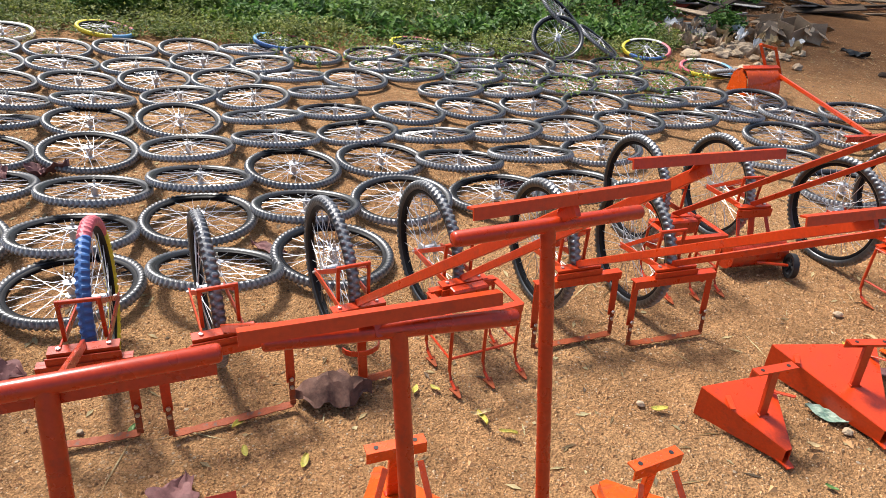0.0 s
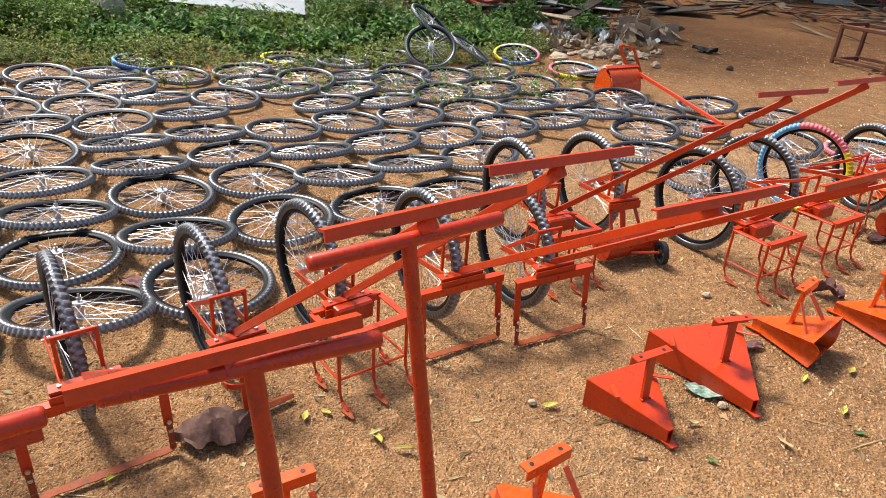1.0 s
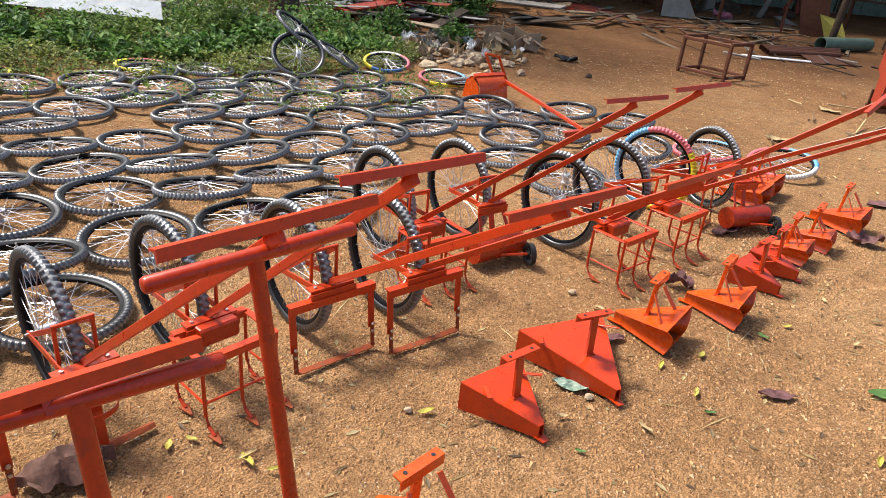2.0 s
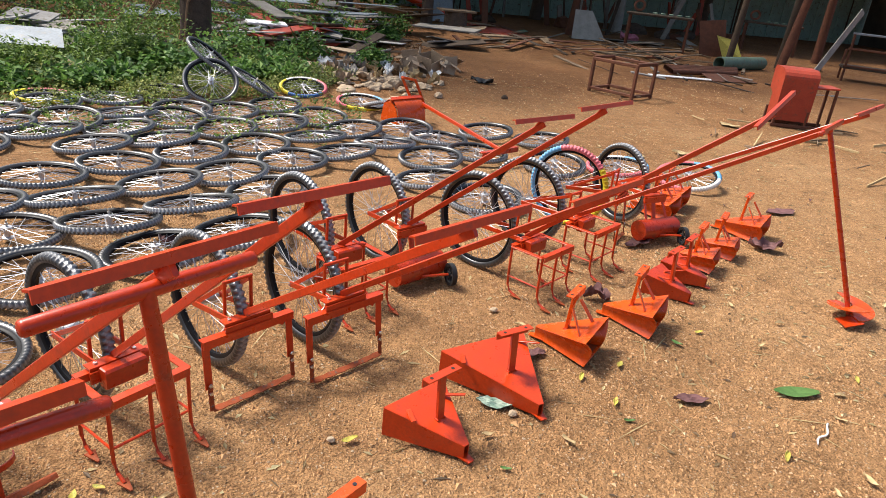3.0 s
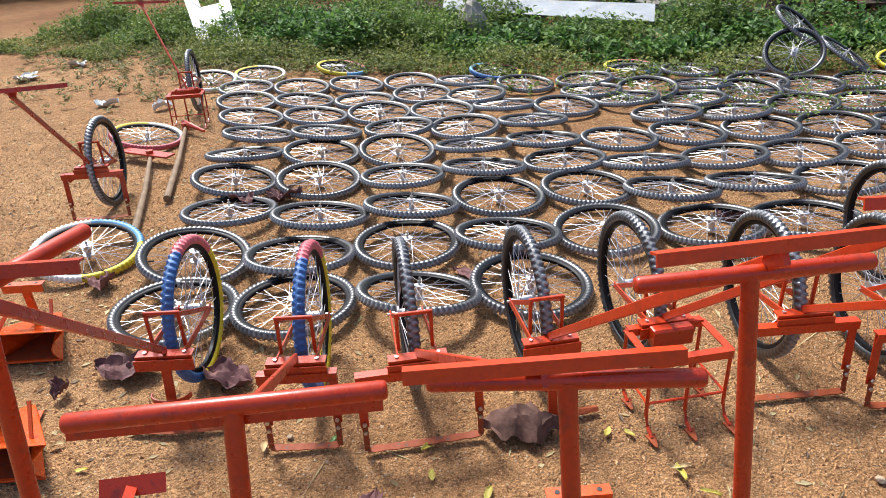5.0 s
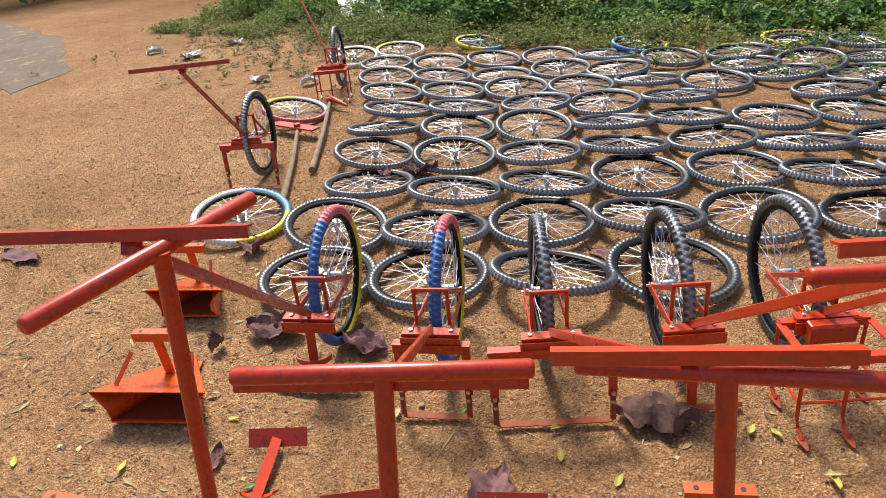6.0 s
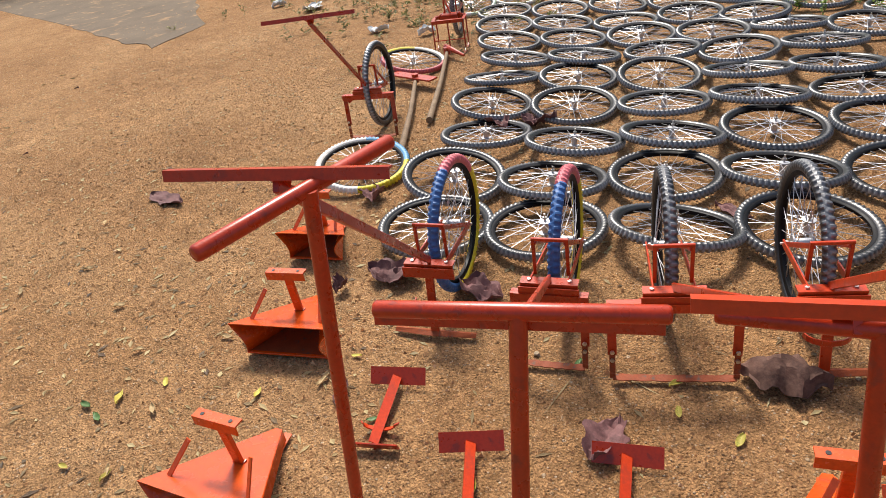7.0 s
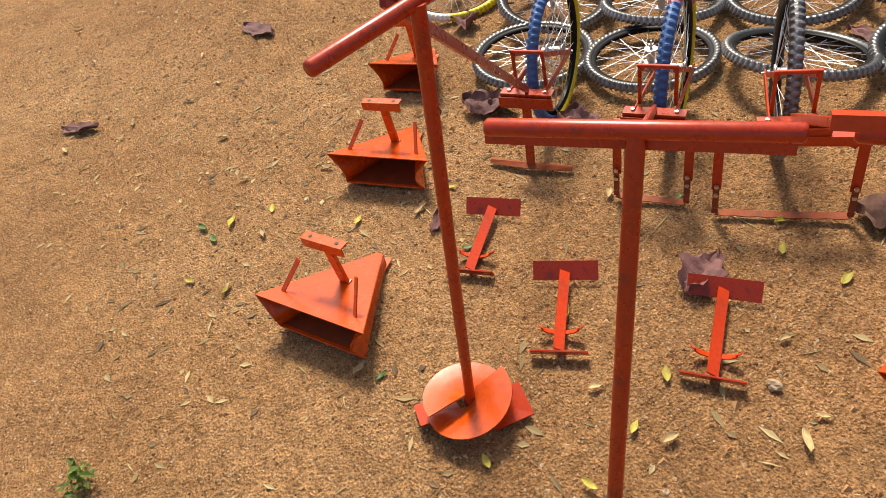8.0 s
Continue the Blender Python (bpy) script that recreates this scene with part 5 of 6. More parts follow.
def board_heap(cx, cy, wx, wy, count, seed, mats, group, lmin, lmax, hmax, name, label, category, sizes=(0.12, 0.5)):
    g = random.Random(seed)
    for k in range(count):
        x, y = g.gauss(cx, wx), g.gauss(cy, wy)
        l, w = g.uniform(lmin, lmax), g.uniform(*sizes)
        z = 0.03 + hmax * (k / count) * math.exp(-((x - cx) / (2 * wx)) ** 2)
        ob = part(name, Shape().bar((-l / 2, 0, 0), (l / 2, 0, 0), w, g.uniform(0.012, 0.035)), g.choice(mats), None, m=pose(x, y, z, g.uniform(-12, 12), g.uniform(-9, 9), g.uniform(0, 180)))
        tagged(ob, label, category, group)


board_heap(-1.95, 11.3, 0.28, 0.28, 16, 1, (board_pale, board_pale, board_pale, board_grey), "slates over the weeds", 0.5, 1.1, 0.50, "slate_board", "pale weathered board in a stack behind the tin sheet", "board", (0.3, 0.55))
board_heap(1.9, 13.5, 0.75, 0.7, 44, 12, (board_pale, tin, white_board, wood, board_grey, dark_wood, maroon), "scrap behind the wheels", 0.35, 1.5, 0.42, "scrap_board", "broken pale board in a scrap heap under the trees", "scrap", (0.08, 0.45))
board_heap(-3.6, 14.6, 1.1, 0.7, 20, 11, (board_grey, board_pale, tin, concrete), "slates behind the weeds", 0.7, 1.6, 0.9, "slate_board", "grey weathered board in a scrap heap", "board", (0.3, 0.7))
board_heap(3.0, 16.0, 1.5, 1.2, 46, 2, (board_grey, tin, wood, tin, dark_wood), "scrap sheets heap", 0.6, 2.0, 0.7, "scrap_sheet", "bent scrap sheet in a junk heap", "scrap", (0.15, 0.6))
board_heap(4.6, 19.5, 2.0, 1.2, 11, 3, (board_grey, dark_wood, wood), "far boards heap", 0.8, 2.6, 0.4, "old_board", "old board lying on a junk heap", "board", (0.1, 0.4))
board_heap(9.0, 16.0, 2.0, 0.7, 11, 4, (dark_wood, dark_wood, rust), "planks in the shade", 0.8, 3.0, 0.25, "old_plank", "dark old plank lying in the shade", "plank", (0.06, 0.2))
board_heap(2.6, 11.6, 0.7, 0.5, 16, 5, (wood, board_grey, cardboard), "rubble boards", 0.3, 0.9, 0.2, "broken_board", "broken board on a rubble heap", "board", (0.06, 0.2))
board_heap(12.0, 18.5, 2.6, 1.6, 26, 14, (dark_wood, rust, board_grey, wood, green_metal), "scrap under the shed", 0.4, 2.0, 0.03, "scrap_bar", "old bar or board lying in the shed", "scrap", (0.05, 0.3))
board_heap(10.5, 15.2, 2.4, 1.0, 44, 15, (dark_wood, rust, wood), "sticks by the pipes", 0.3, 1.6, 0.02, "old_stick", "old stick lying on the brown earth", "stick", (0.03, 0.12))
board_heap(10.6, 12.6, 1.6, 1.0, 16, 6, (wood, dark_wood, board_grey), "sticks on the bare earth", 0.4, 1.3, 0.03, "stick", "stick lying on the bare earth", "stick", (0.03, 0.07))
board_heap(7.0, 6.6, 1.6, 1.6, 30, 8, (wood, leaf_tan), "twigs on the sand", 0.2, 0.6, 0.01, "twig", "dry twig lying on the sand", "twig", (0.008, 0.016))
g = random.Random(21)
for k in range(110):
    s = g.uniform(0.025, 0.10) * (1.5 if k % 12 == 0 else 1)
    boulder("rubble_stone", g.gauss(2.5, 0.5), g.gauss(10.3, 0.6), s, s * g.uniform(0.6, 1.0), s * g.uniform(0.4, 0.8), 30 + k, g.choice((stone, stone, stone, cardboard)), "pale broken stone in a rubble heap", "stone", "rubble heap", deg=g.uniform(0, 360))
for k in range(30):
    s = g.uniform(0.14, 0.34)
    tagged(part("rag", leaf_shape(s, s * 0.6, 0.09, 300 + k, 0.3), g.choice((paper_white, cardboard, leaf_tan, board_grey)), None, m=flat(g.gauss(2.6, 0.5), g.gauss(10.5, 0.55), 0.03, g.uniform(0, 360))), "crumpled pale rag on the rubble heap", "rag", "rags on the rubble")
for k, (x, y, s, deg) in enumerate(((3.35, 11.0, 0.24, 20), (3.72, 11.1, 0.30, 70), (3.95, 11.0, 0.22, 40), (3.5, 11.4, 0.30, 10), (4.15, 11.4, 0.24, 100))):
    t = thing("carton", pose(x, y, 0.0, 0, 16 * (-1) ** k, deg), "crushed brown carton on the rubble", "carton", "crushed cartons")
    for q in range(4):
        a, d = math.pi / 2 * q + 0.1 * k, math.pi / 2 * (q + 1) + 0.1 * k
        p0, p1 = (s * 0.7 * math.cos(a), s * 0.7 * math.sin(a)), (s * 0.7 * math.cos(d), s * 0.7 * math.sin(d))
        top = s * g.uniform(0.6, 1.1)
        part("carton_side", Shape().plate([(*p0, 0.01), (*p1, 0.01), (p1[0] * 1.15, p1[1] * 0.9, top), (p0[0] * 0.95, p0[1] * 1.1, top * 0.9)], 0.006, (math.cos((a + d) / 2), math.sin((a + d) / 2), 0)), cardboard, t)
    part("flap", Shape().plate([(-s / 2, -s / 2, s * 0.8), (s / 2, -s / 2, s * 0.75), (s * 0.6, -s * 0.9, s * 0.5), (-s * 0.55, -s * 0.85, s * 0.6)], 0.006), cardboard, t)
tagged(part("black_cloth", leaf_shape(0.36, 0.22, 0.05, 44, 0.3, 14), plastic_black, None, smooth=True, m=flat(4.35, 10.35, 0, 70)), "crumpled black cloth beside the rubble", "cloth")
boulder("dark_stone", 4.26, 9.15, 0.05, 0.04, 0.04, 3, dark_wood, "small dark clod on the sand", "clod")


# ---- palm ----
def palm():
    t = thing("palm_tree", flat(0.08, 12.5), "palm with dark rough trunk and hanging dry fronds", "tree")
    pts = [(0.02 * math.sin(k), 0.03 * k, 0.5 * k) for k in range(15)]
    part("trunk", Shape().tube(pts, [0.24 - 0.006 * k + (0.012 if k % 2 else 0) for k in range(15)], 14), bark, t, smooth=True)
    for k in range(16):
        a = 2 * math.pi * k / 16 + 0.2
        sh = Shape()
        rows = []
        for j in range(9):
            f = j / 8
            rr, z = 2.3 * f, 7.0 + 0.9 * math.sin(f * 2.2) - 1.5 * f * f
            rows.append((rr * math.cos(a), rr * math.sin(a) + 0.42, z))
        for j in range(1, 9):
            p, q = Vector(rows[j - 1]), Vector(rows[j])
            d = (q - p).normalized()
            s = d.cross(Vector((0, 0, 1))).normalized()
            for i in range(4):
                o = p.lerp(q, i / 4)
                for sg in (-1, 1):
                    e = o + s * sg * 0.45 * (1 - 0.5 * j / 8) + d * 0.25 - Vector((0, 0, 0.22))
                    sh.add([o, o + d * 0.05, e], [(0, 1, 2)])
        part("frond", sh, shrub_leaf, t)
    gg = random.Random(9)
    for k in range(13):
        a = gg.uniform(2.6, 4.6) if k < 9 else gg.uniform(0, 6.28)
        l = gg.uniform(0.5, 1.3)
        z0 = gg.uniform(0.7, 1.6)
        part("dry_frond", Shape().tube([(0.2 * math.cos(a), 0.2 * math.sin(a), z0), (0.2 * math.cos(a) + l * 0.45 * math.cos(a), l * 0.4 * math.sin(a), z0 - 0.1 * l), (0.2 * math.cos(a) + l * math.cos(a), l * 0.8 * math.sin(a), max(0.05, z0 - l * 0.9))], [0.03, 0.02, 0.008], 6), dry_frond, t)


palm()


# ---- bare earth and shed side ----
def table_frame():
    t = thing("iron_table_frame", flat(6.58, 9.95, 0, 28), "rusty iron table frame without a top", "table frame")
    x, y, h = 0.29, 0.39, 0.53
    for sx in (-1, 1):
        for sy in (-1, 1):
            part("leg", Shape().bar((sx * x, sy * y, 0), (sx * x, sy * y, h), 0.05, 0.05), rust, t)
    for sy in (-1, 1):
        part("top_rail", Shape().bar((-x, sy * y, h), (x, sy * y, h), 0.045, 0.05), rust, t)
        part("foot_rail", Shape().bar((-x, sy * y, 0.05), (x, sy * y, 0.05), 0.04, 0.045), rust, t)
    for sx in (-1, 1):
        part("end_rail", Shape().bar((sx * x, -y, h - 0.02), (sx * x, y, h - 0.02), 0.045, 0.05), rust, t)
        part("end_foot", Shape().bar((sx * x, -y, 0.06), (sx * x, y, 0.06), 0.04, 0.045), rust, t)


table_frame()


def thresher():
    t = thing("red_machine", flat(8.22, 8.12, 0, -22) @ Matrix.Scale(0.80, 4), "red-painted sheet-metal threshing machine with rounded top", "machine")
    prof = [(-0.26, 0.12), (-0.26, 0.85)] + [(-0.26 + 0.22 * (1 - math.cos(k)), 0.85 + 0.16 * math.sin(k)) for k in (0.25, 0.6, 1.0, 1.4)] + [(0.22, 1.01), (0.26, 0.95), (0.26, 0.62), (0.10, 0.55), (0.10, 0.12)]
    part("housing", Shape().loft([[(x, y, z) for y, z in prof] for x in (-0.30, -0.29, 0.29, 0.30)]), maroon, t, "dull red sheet-metal housing")
    part("feed_tray", Shape().bar((0.10, 0.0, 0.70), (0.72, 0.0, 0.74), 0.42, 0.03), maroon, t)
    for x, y in ((-0.28, -0.24), (-0.28, 0.2), (0.26, -0.24), (0.26, 0.2), (0.68, -0.18), (0.68, 0.18)):
        part("leg", Shape().bar((x, y, 0), (x, y, 0.72 if x > 0.5 else 0.3), 0.045, 0.045), rust, t)
    for y in (-0.24, 0.2):
        part("skid", Shape().bar((-0.32, y, 0.03), (0.74, y, 0.03), 0.05, 0.06), rust, t)


thresher()


def pipe(p, q, r, mat, label, category="pipe", group=""):
    p, q = Vector(p), Vector(q)
    d = (q - p).normalized()
    sh = Shape()
    n = 18
    s = d.cross(Vector((0, 0, 1))).normalized()
    u = s.cross(d)
    ringp = lambda o, k: [o + (s * math.cos(a) + u * math.sin(a)) * k for a in (2 * math.pi * j / n for j in range(n))]
    sh.loft([[v - p for v in rg] for rg in (ringp(p, r * 0.9), ringp(p, r), ringp(q, r), ringp(q, r * 0.9))], closed=True)
    tagged(part("pipe", sh, mat, None, smooth=True, m=Matrix.Translation(p)), label, category, group)


for k, (ax, ay, bx, by, r) in enumerate(((-8.2, 10.4, -5.0, 10.9, 0.09), (-6.4, 11.2, -3.2, 10.8, 0.12), (-4.6, 11.5, -1.2, 11.9, 0.10), (-2.4, 11.1, 0.2, 12.2, 0.07))):
    p, q = Vector((ax, ay, r * 0.9)), Vector((bx, by, r * 1.4))
    log = Shape().tube([p - p, (q - p) * 0.3 + Vector((0.0, 0.06, 0.03)), (q - p) * 0.7 + Vector((0, -0.05, 0.0)), q - p], [r, r * 1.05, r * 0.9, r * 0.8], 10)
    tagged(part("log", log, bark, None, smooth=True, m=Matrix.Translation(p)), "dark fallen log lying behind the weeds", "log", "fallen logs")
pipe((11.55, 13.9, 0.15), (13.3, 14.5, 0.15), 0.15, green_metal, "wide dull green pipe lying on the earth")
for k in range(4):
    pipe((9.3 + 0.1 * k, 12.5 + 0.22 * k, 0.08), (11.3 + 0.2 * k, 12.95 + 0.25 * k, 0.06), 0.055, rust, "rusty pipe lying on the earth", "pipe", "rusty pipes")
pipe((4.1, 22.2, 1.3), (7.2, 21.0, 0.16), 0.15, paint_red, "thick red pipe leaning over the scrap")
sheet_thing("red_sheet", ((6.6, 18.3, 0.03), (8.6, 17.9, 0.03), (8.4, 19.6, 0.06), (6.8, 19.8, 0.16)), 0.006, maroon, "red-brown rusted sheet lying on the earth", "sheet")
sheet_thing("brown_sheet", ((9.9, 11.9, 0.02), (11.1, 12.0, 0.02), (11.2, 12.7, 0.05), (10.2, 12.8, 0.08)), 0.006, rust, "rusty brown sheet lying on the earth", "sheet")
sheet_thing("white_strip", ((8.55, 12.15, 0.03), (9.9, 11.95, 0.03), (9.95, 12.06, 0.04), (8.6, 12.27, 0.04)), 0.012, white_board, "thin white strip lying on the earth", "strip")
sheet_thing("yellow_panel", ((13.5, 16.2, 0.02), (14.0, 16.0, 0.02), (13.9, 16.3, 0.5), (13.3, 16.4, 0.6)), 0.01, leaf_yellow, "faded yellow panel leaning in the shade", "panel")
sheet_thing("rusty_panel", ((13.1, 16.7, 0.02), (13.8, 16.5, 0.02), (13.8, 16.8, 1.0), (13.1, 17.0, 0.9)), 0.01, rust, "rusty panel leaning in the shade", "panel")
sheet_thing("grey_sheet", ((10.2, 18.8, 0.02), (11.2, 18.6, 0.02), (10.9, 19.1, 0.8), (10.4, 19.2, 0.8)), 0.02, concrete, "grey panel leaning against a post", "panel")
sheet_thing("blue_tin", ((6.3, 20.9, 0.02), (7.2, 20.8, 0.02), (7.2, 21.4, 1.2), (6.4, 21.5, 1.2)), 0.006, tin, "pale tin sheet standing in the scrap", "sheet")
ob = part("pale_plank", Shape().bar((13.4, 13.0, 0.0), (15.0, 13.6, 1.6), 0.16, 0.03, (0, 1, 0)), board_grey, None)
tagged(ob, "pale painted plank leaning across the posts", "plank")
tagged(part("pink_rag", leaf_shape(0.7, 0.5, 0.15, 5, 0.3), pink_cloth, None, m=flat(12.6, 19.6, 0, 20)), "pink rag lying in the shade", "rag")


def post(x, y, r, h, lean, mat, label):
    ob = part("post", Shape().tube([(0, 0, 0), (lean * 0.5, 0.02, h / 2), (lean, 0, h)], [r * 1.1, r, r * 0.92], 10), mat, None, smooth=True, m=flat(x, y, 0))
    tagged(ob, label, "post", "shed posts")


for x, y, r, h, lean, mat, label in (
    (4.0, 21.5, 0.2, 3.3, 0.05, bark, "rough tree-trunk post holding the shed roof"), (10.7, 20.0, 0.11, 3.2, 0.35, rust, "leaning rusty iron post of the shed"),
    (11.2, 20.6, 0.08, 3.2, -0.1, dark_wood, "dark wooden post of the shed"), (13.76, 22.4, 0.18, 3.2, 0.0, concrete, "grey concrete post of the shed"),
    (13.2, 15.6, 0.08, 3.2, 0.25, dark_wood, "dark wooden post of the shed"), (13.7, 14.3, 0.10, 3.2, 0.55, rust, "leaning rusty iron post of the shed"),
    (14.3, 15.0, 0.09, 3.2, 0.2, dark_wood, "dark wooden post of the shed"), (17.5, 17.0, 0.12, 3.2, 0.0, rust, "rusty iron post of the shed"),
    (7.6, 22.5, 0.1, 3.2, 0.1, dark_wood, "dark wooden post of the shed"), (18.5, 22.0, 0.12, 3.2, 0.1, dark_wood, "dark wooden post of the shed"),
):
    post(x, y, r, h, lean, mat, label)
for x, y, s, h in ((5.97, 19.5, 0.16, 0.75), (6.5, 18.5, 0.3, 0.5)):
    t = thing("stump_stool", flat(x, y), "rough wooden stump with a plank top", "stump")
    part("stump", Shape().tube([(0, 0, 0), (0, 0, h)], [s * 1.1, s], 10), bark, t)
    part("top_board", Shape().bar((-s * 1.6, 0, h + 0.02), (s * 1.6, 0, h + 0.02), s * 2, 0.05), wood, t)


def workbench(x, y, deg, label):
    t = thing("workbench", flat(x, y, 0, deg), label, "workbench")
    part("bench_top", Shape().bar((-0.9, 0, 0.9), (0.9, 0, 0.9), 0.6, 0.06), dark_wood, t)
    for sx in (-0.8, 0.8):
        for sy in (-0.24, 0.24):
            part("leg", Shape().bar((sx, sy, 0), (sx, sy, 0.88), 0.07, 0.07), rust, t)
        part("low_rail", Shape().bar((sx, -0.24, 0.3), (sx, 0.24, 0.3), 0.05, 0.05), rust, t)
    part("grinder", ring([(0.16, -0.03), (0.16, 0.03), (0.10, 0.03), (0.10, -0.03)], 24), rust, t, "grey wheel of a bench grinder", True, pose(-0.6, 0, 1.12, 80, 0, 10))
    for k in range(5):
        part("vice_block", Shape().bar((-0.2 + 0.22 * k, 0, 0.93), (-0.08 + 0.22 * k, 0, 0.93), 0.12, 0.1), green_metal, t)


workbench(12.2, 17.6, -35, "dark workbench with a grinder under the shed")
workbench(17.4, 19.0, -45, "dark workbench in the shade of the shed")


def trolley():
    t = thing("iron_trolley", flat(16.0, 12.9, 0, -40), "rusty iron trolley carrying a red gas cylinder", "trolley")
    for z in (0.35, 0.75, 1.1):
        part("rail", Shape().bar((-1.3, -0.35, z), (1.6, -0.35, z), 0.05, 0.05), tin if z > 1 else rust, t)
    part("deck", Shape().bar((-1.3, 0, 0.32), (1.6, 0, 0.32), 0.75, 0.06), dark_wood, t)
    for x in (-1.25, 0.1, 1.5):
        part("upright", Shape().bar((x, -0.35, 0), (x, -0.35, 1.12), 0.05, 0.05), rust, t)
        part("back_upright", Shape().bar((x, 0.33, 0), (x, 0.33, 0.7), 0.05, 0.05), rust, t)
    c = thing("gas_cylinder", t.matrix_basis @ flat(0.55, 0.05, 0.35), "red gas cylinder standing on the trolley", "cylinder")
    prof = ((0.0, 0.14), (0.02, 0.17), (0.62, 0.17), (0.72, 0.13), (0.76, 0.06))
    part("tank", Shape().loft([[(r * math.cos(a), r * math.sin(a), z) for a in (2 * math.pi * j / 18 for j in range(18))] for z, r in prof]), paint_red, c, "", True)
    part("collar", ring([(0.09, 0.76), (0.09, 0.86), (0.082, 0.86), (0.082, 0.76)], 18), paint_red, c)


trolley()


def shed():
    w = part("wall_shed", Shape().bar((6, 27.2, 1.6), (36, 27.2, 1.6), 0.15, 3.3, c=0.01), green_paint, None)
    tagged(w, "faded green shed wall behind the posts", "wall", kind="structure")
    for k in range(46):
        part("wall_batten", Shape().bar((6.2 + 0.65 * k, 27.1, 0.02), (6.2 + 0.65 * k, 27.1, 3.2), 0.05, 0.05, (0, 1, 0)), dark_wood if k % 5 == 0 else green_paint, w)
    w2 = part("wall_side", Shape().bar((30, 8, 1.6), (30, 27, 1.6), 0.15, 3.3, c=0.01), dark_wall, None)
    tagged(w2, "dark plank shed wall", "wall", kind="structure")
    rows = []
    for k in range(161):
        x = 3.2 + k * 0.17
        z = 3.25 + (0.035 if k % 2 else -0.035)
        rows.append([(x, 19.5, z + 0.3), (x, 23, z + 0.6), (x, 27.6, z + 0.9)])
    tagged(part("ceiling", Shape().strip(rows, 0.006), tin, None), "corrugated tin roof over the shed", "roof", kind="structure")


shed()
g = random.Random(77)
for k in range(34):
    x, y, h = g.uniform(6.5, 19), g.uniform(20.8, 25.5), g.uniform(0.5, 2.2)
    ob = part("leaning_bar", Shape().bar((0, 0, 0), (g.uniform(-0.5, 0.5), g.uniform(-0.1, 0.3), h), g.uniform(0.04, 0.22), g.uniform(0.03, 0.08), (0, 1, 0)), g.choice((dark_wood, rust, dark_wood, board_grey, maroon)), None, m=flat(x, y, 0, g.uniform(-30, 30)))
    tagged(ob, "old bar or board leaning upright in the shed", "scrap", "leaning scrap in the shed")
for k in range(14):
    x, y, s = g.uniform(7, 18), g.uniform(20.5, 24), g.uniform(0.15, 0.4)
    boulder("scrap_lump", x, y, s * 1.3, s, s * 0.8, 400 + k, g.choice((rust, dark_wood, bark)), "dark lump of rusty scrap in the shed", "scrap", "scrap lumps in the shed", deg=g.uniform(0, 180))


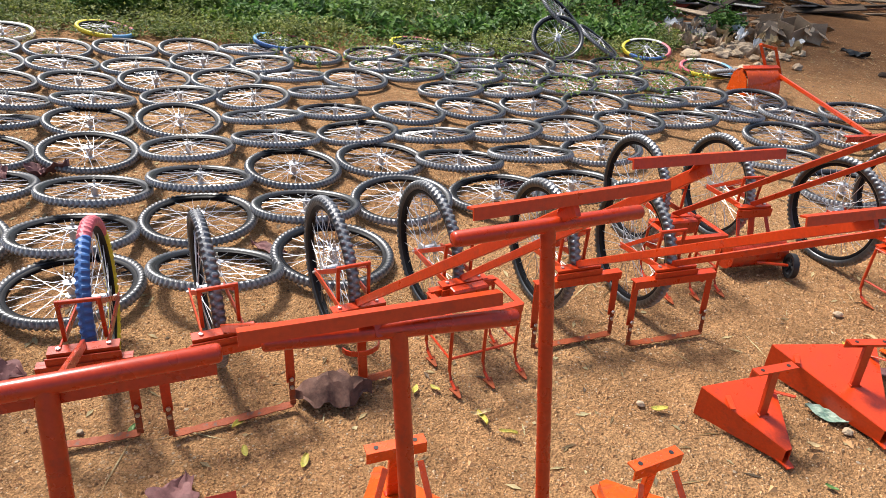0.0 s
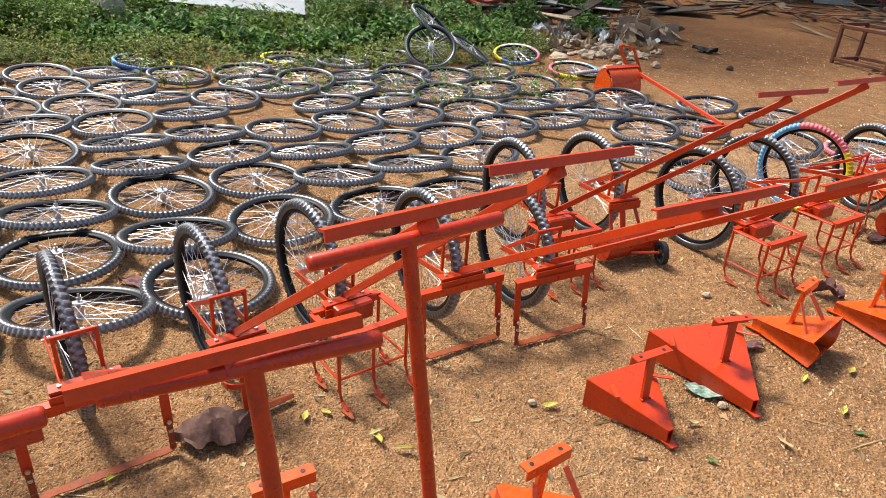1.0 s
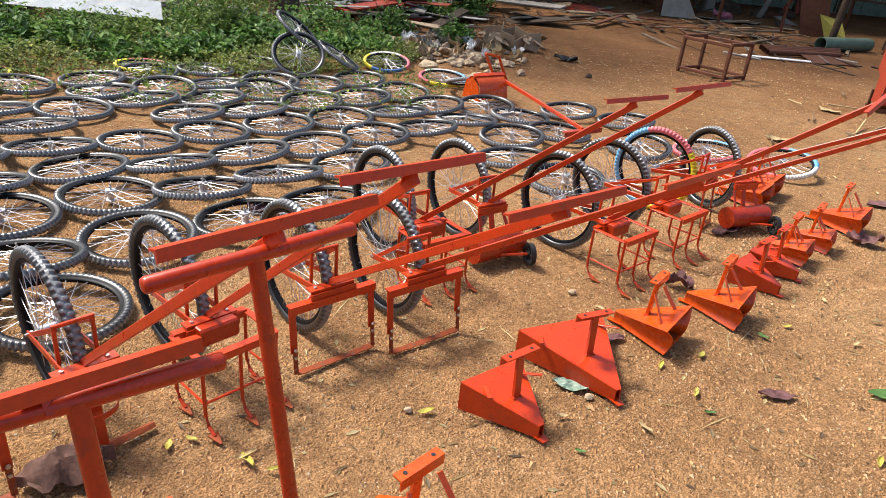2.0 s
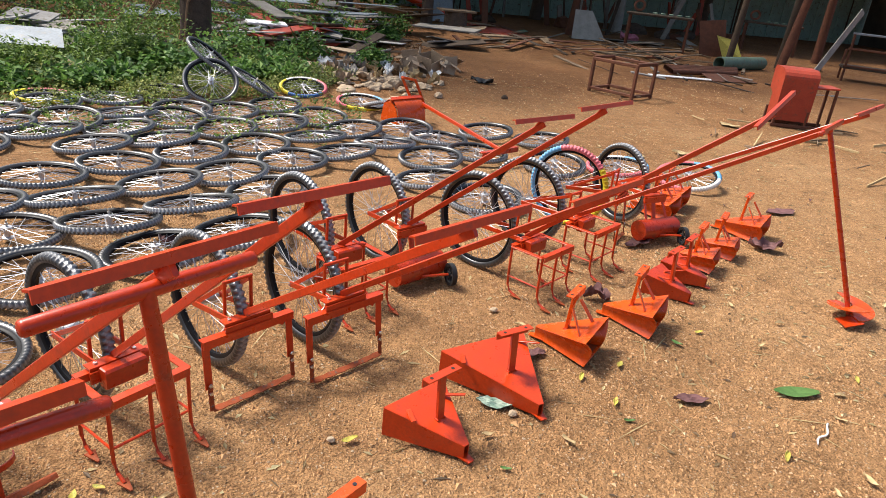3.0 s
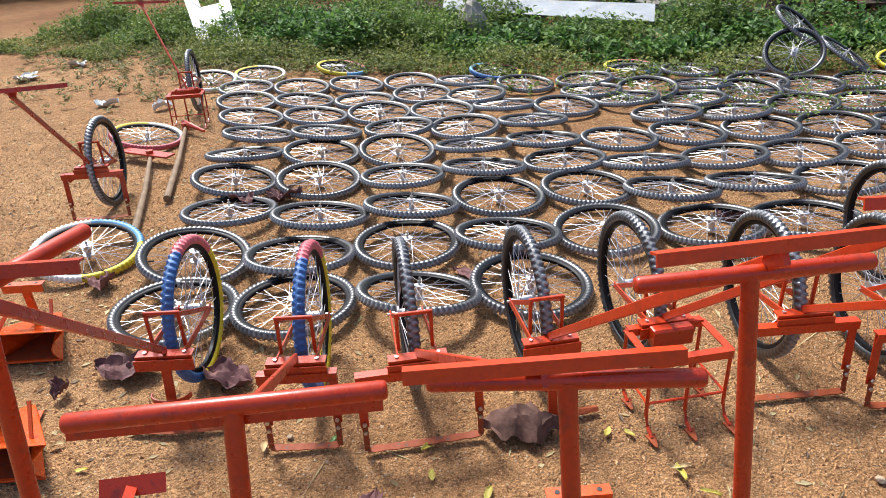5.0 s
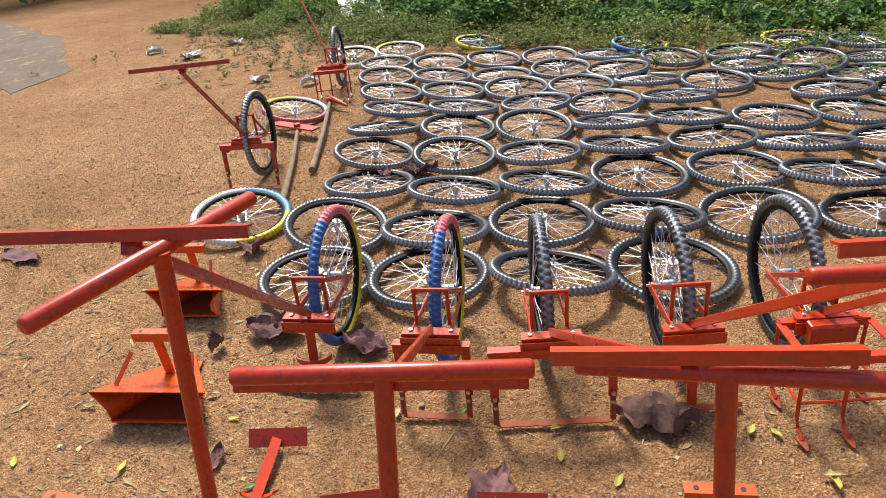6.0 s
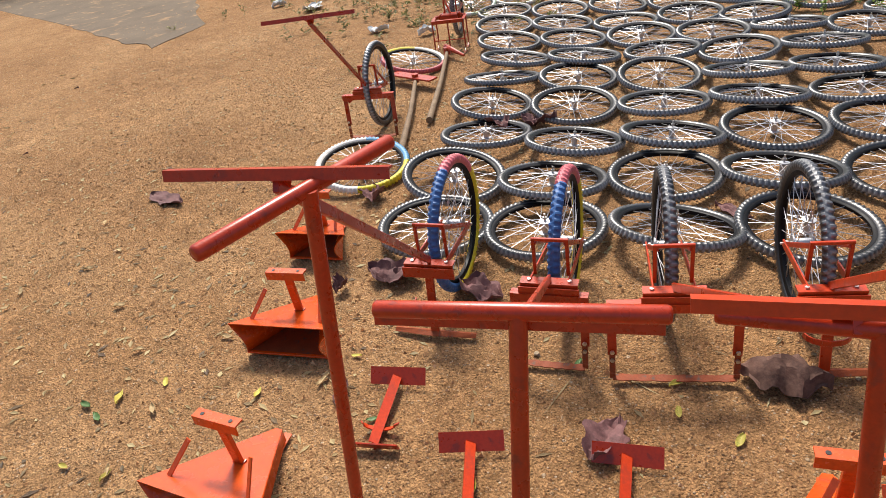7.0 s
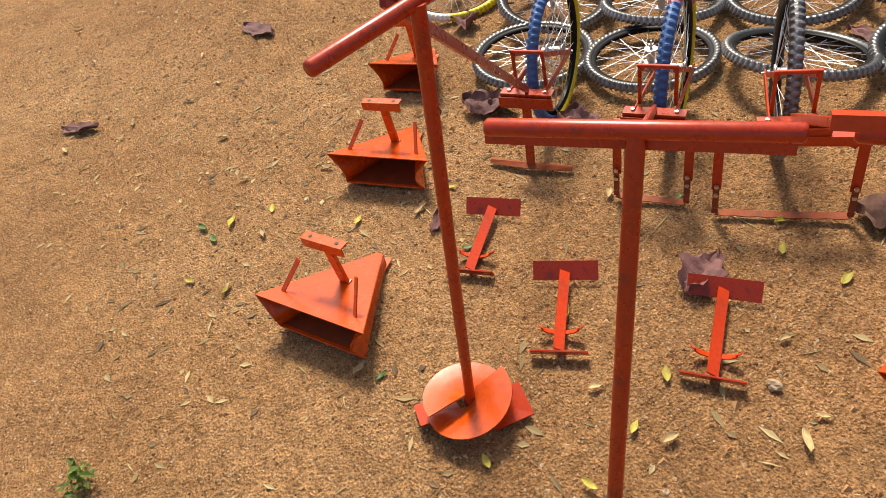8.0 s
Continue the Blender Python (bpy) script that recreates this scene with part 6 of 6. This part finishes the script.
def far_woods():
    g = np.random.default_rng(5)
    k = 900
    a = g.uniform(-1.5, 0.30, k)
    d = g.uniform(22, 34, k)
    c = np.stack([d * np.sin(a), d * np.cos(a)], 1)
    me = leaf_cloud(g, c, g.uniform(1.5, 6.0, k), g.uniform(0.7, 1.6, k), 34, 0.34, "woods", shrub_leaf)
    tagged(new("far_woods", me), "dark green trees and bushes behind the yard", "woods", kind="stuff")
    k = 700
    c = np.stack([g.uniform(-16, 3, k), g.uniform(13.0, 21.5, k)], 1)
    me = leaf_cloud(g, c, g.uniform(0.1, 0.8, k), g.uniform(0.1, 0.4, k), 26, 0.09, "undergrowth", shrub_leaf)
    tagged(new("undergrowth", me), "dark undergrowth behind the scrap heaps", "undergrowth", kind="stuff")
    k = 2200
    c = np.stack([g.uniform(-16, 4.5, k), g.uniform(12.0, 22, k)], 1)
    me = leaf_cloud(g, c, g.uniform(0.01, 0.04, k), g.uniform(0.1, 0.3, k), 6, 0.09, "litter", dry_frond)
    tagged(new("leaf_litter", me), "brown leaf litter under the trees", "leaf litter", kind="stuff")



def shade_tree(x, y, reach, seed):
    """An unseen tall tree behind the yard, added so its crown shades the scrap."""
    g = np.random.default_rng(seed)
    t = thing("tree", flat(x, y), "unseen tall leafy tree added to shade the scrap heaps", "tree", "shade trees")
    part("trunk", Shape().tube([(0, 0, 0), (0.1, -0.3, 3.0), (0.0, -1.6, 5.2), (0.2, -reach, 6.6)], [0.24, 0.2, 0.15, 0.05], 10), bark, t, smooth=True)
    k = 95
    c = np.stack([g.uniform(-4.2, 4.2, k), -reach + g.uniform(-5.5, 4.5, k)], 1)
    me = leaf_cloud(g, c, np.full(k, 1.6), g.uniform(0.6, 1.4, k), 13, 0.40, "crown", shrub_leaf, 5.6)
    for j in range(0, k, 12):
        part("limb", Shape().tube([(0.0, -1.6, 5.2), (c[j][0] * 0.5, c[j][1] * 0.6, 5.9), (c[j][0], c[j][1], 6.4)], [0.09, 0.06, 0.02], 6), bark, t)
    part("crown", me, None, t)


far_woods()
for k, x in enumerate((-10.5, -3.0, 4.5, 12.0, 19.5)):
    shade_tree(x, 25.5, 6.5, 300 + k)
pad_ring = []
corners = ((-12.4, 3.50), (-10.2, 3.40), (-8.7, 3.40), (-8.9, 3.90), (-9.4, 4.40), (-12.7, 5.90), (-16.3, 6.50), (-26.0, 8.0), (-26.0, 3.8))
for (ax, ay), (bx, by) in zip(corners, corners[1:] + corners[:1]):
    for k in range(8):
        px, py = ax + (bx - ax) * k / 8, ay + (by - ay) * k / 8
        o = Vector((px * 1.9, py * 1.9, 4))
        pad_ring.append((px + 0.30 * noise.noise(o * 0.5), py + 0.12 * noise.noise(o + Vector((9, 0, 0))), 0.003))
pad_ring.reverse()
tagged(part("concrete_pad", Shape().plate(pad_ring, 0.05), pad_mat, None), "worn dark grey concrete pad in the sandy lane", "pad", kind="structure")
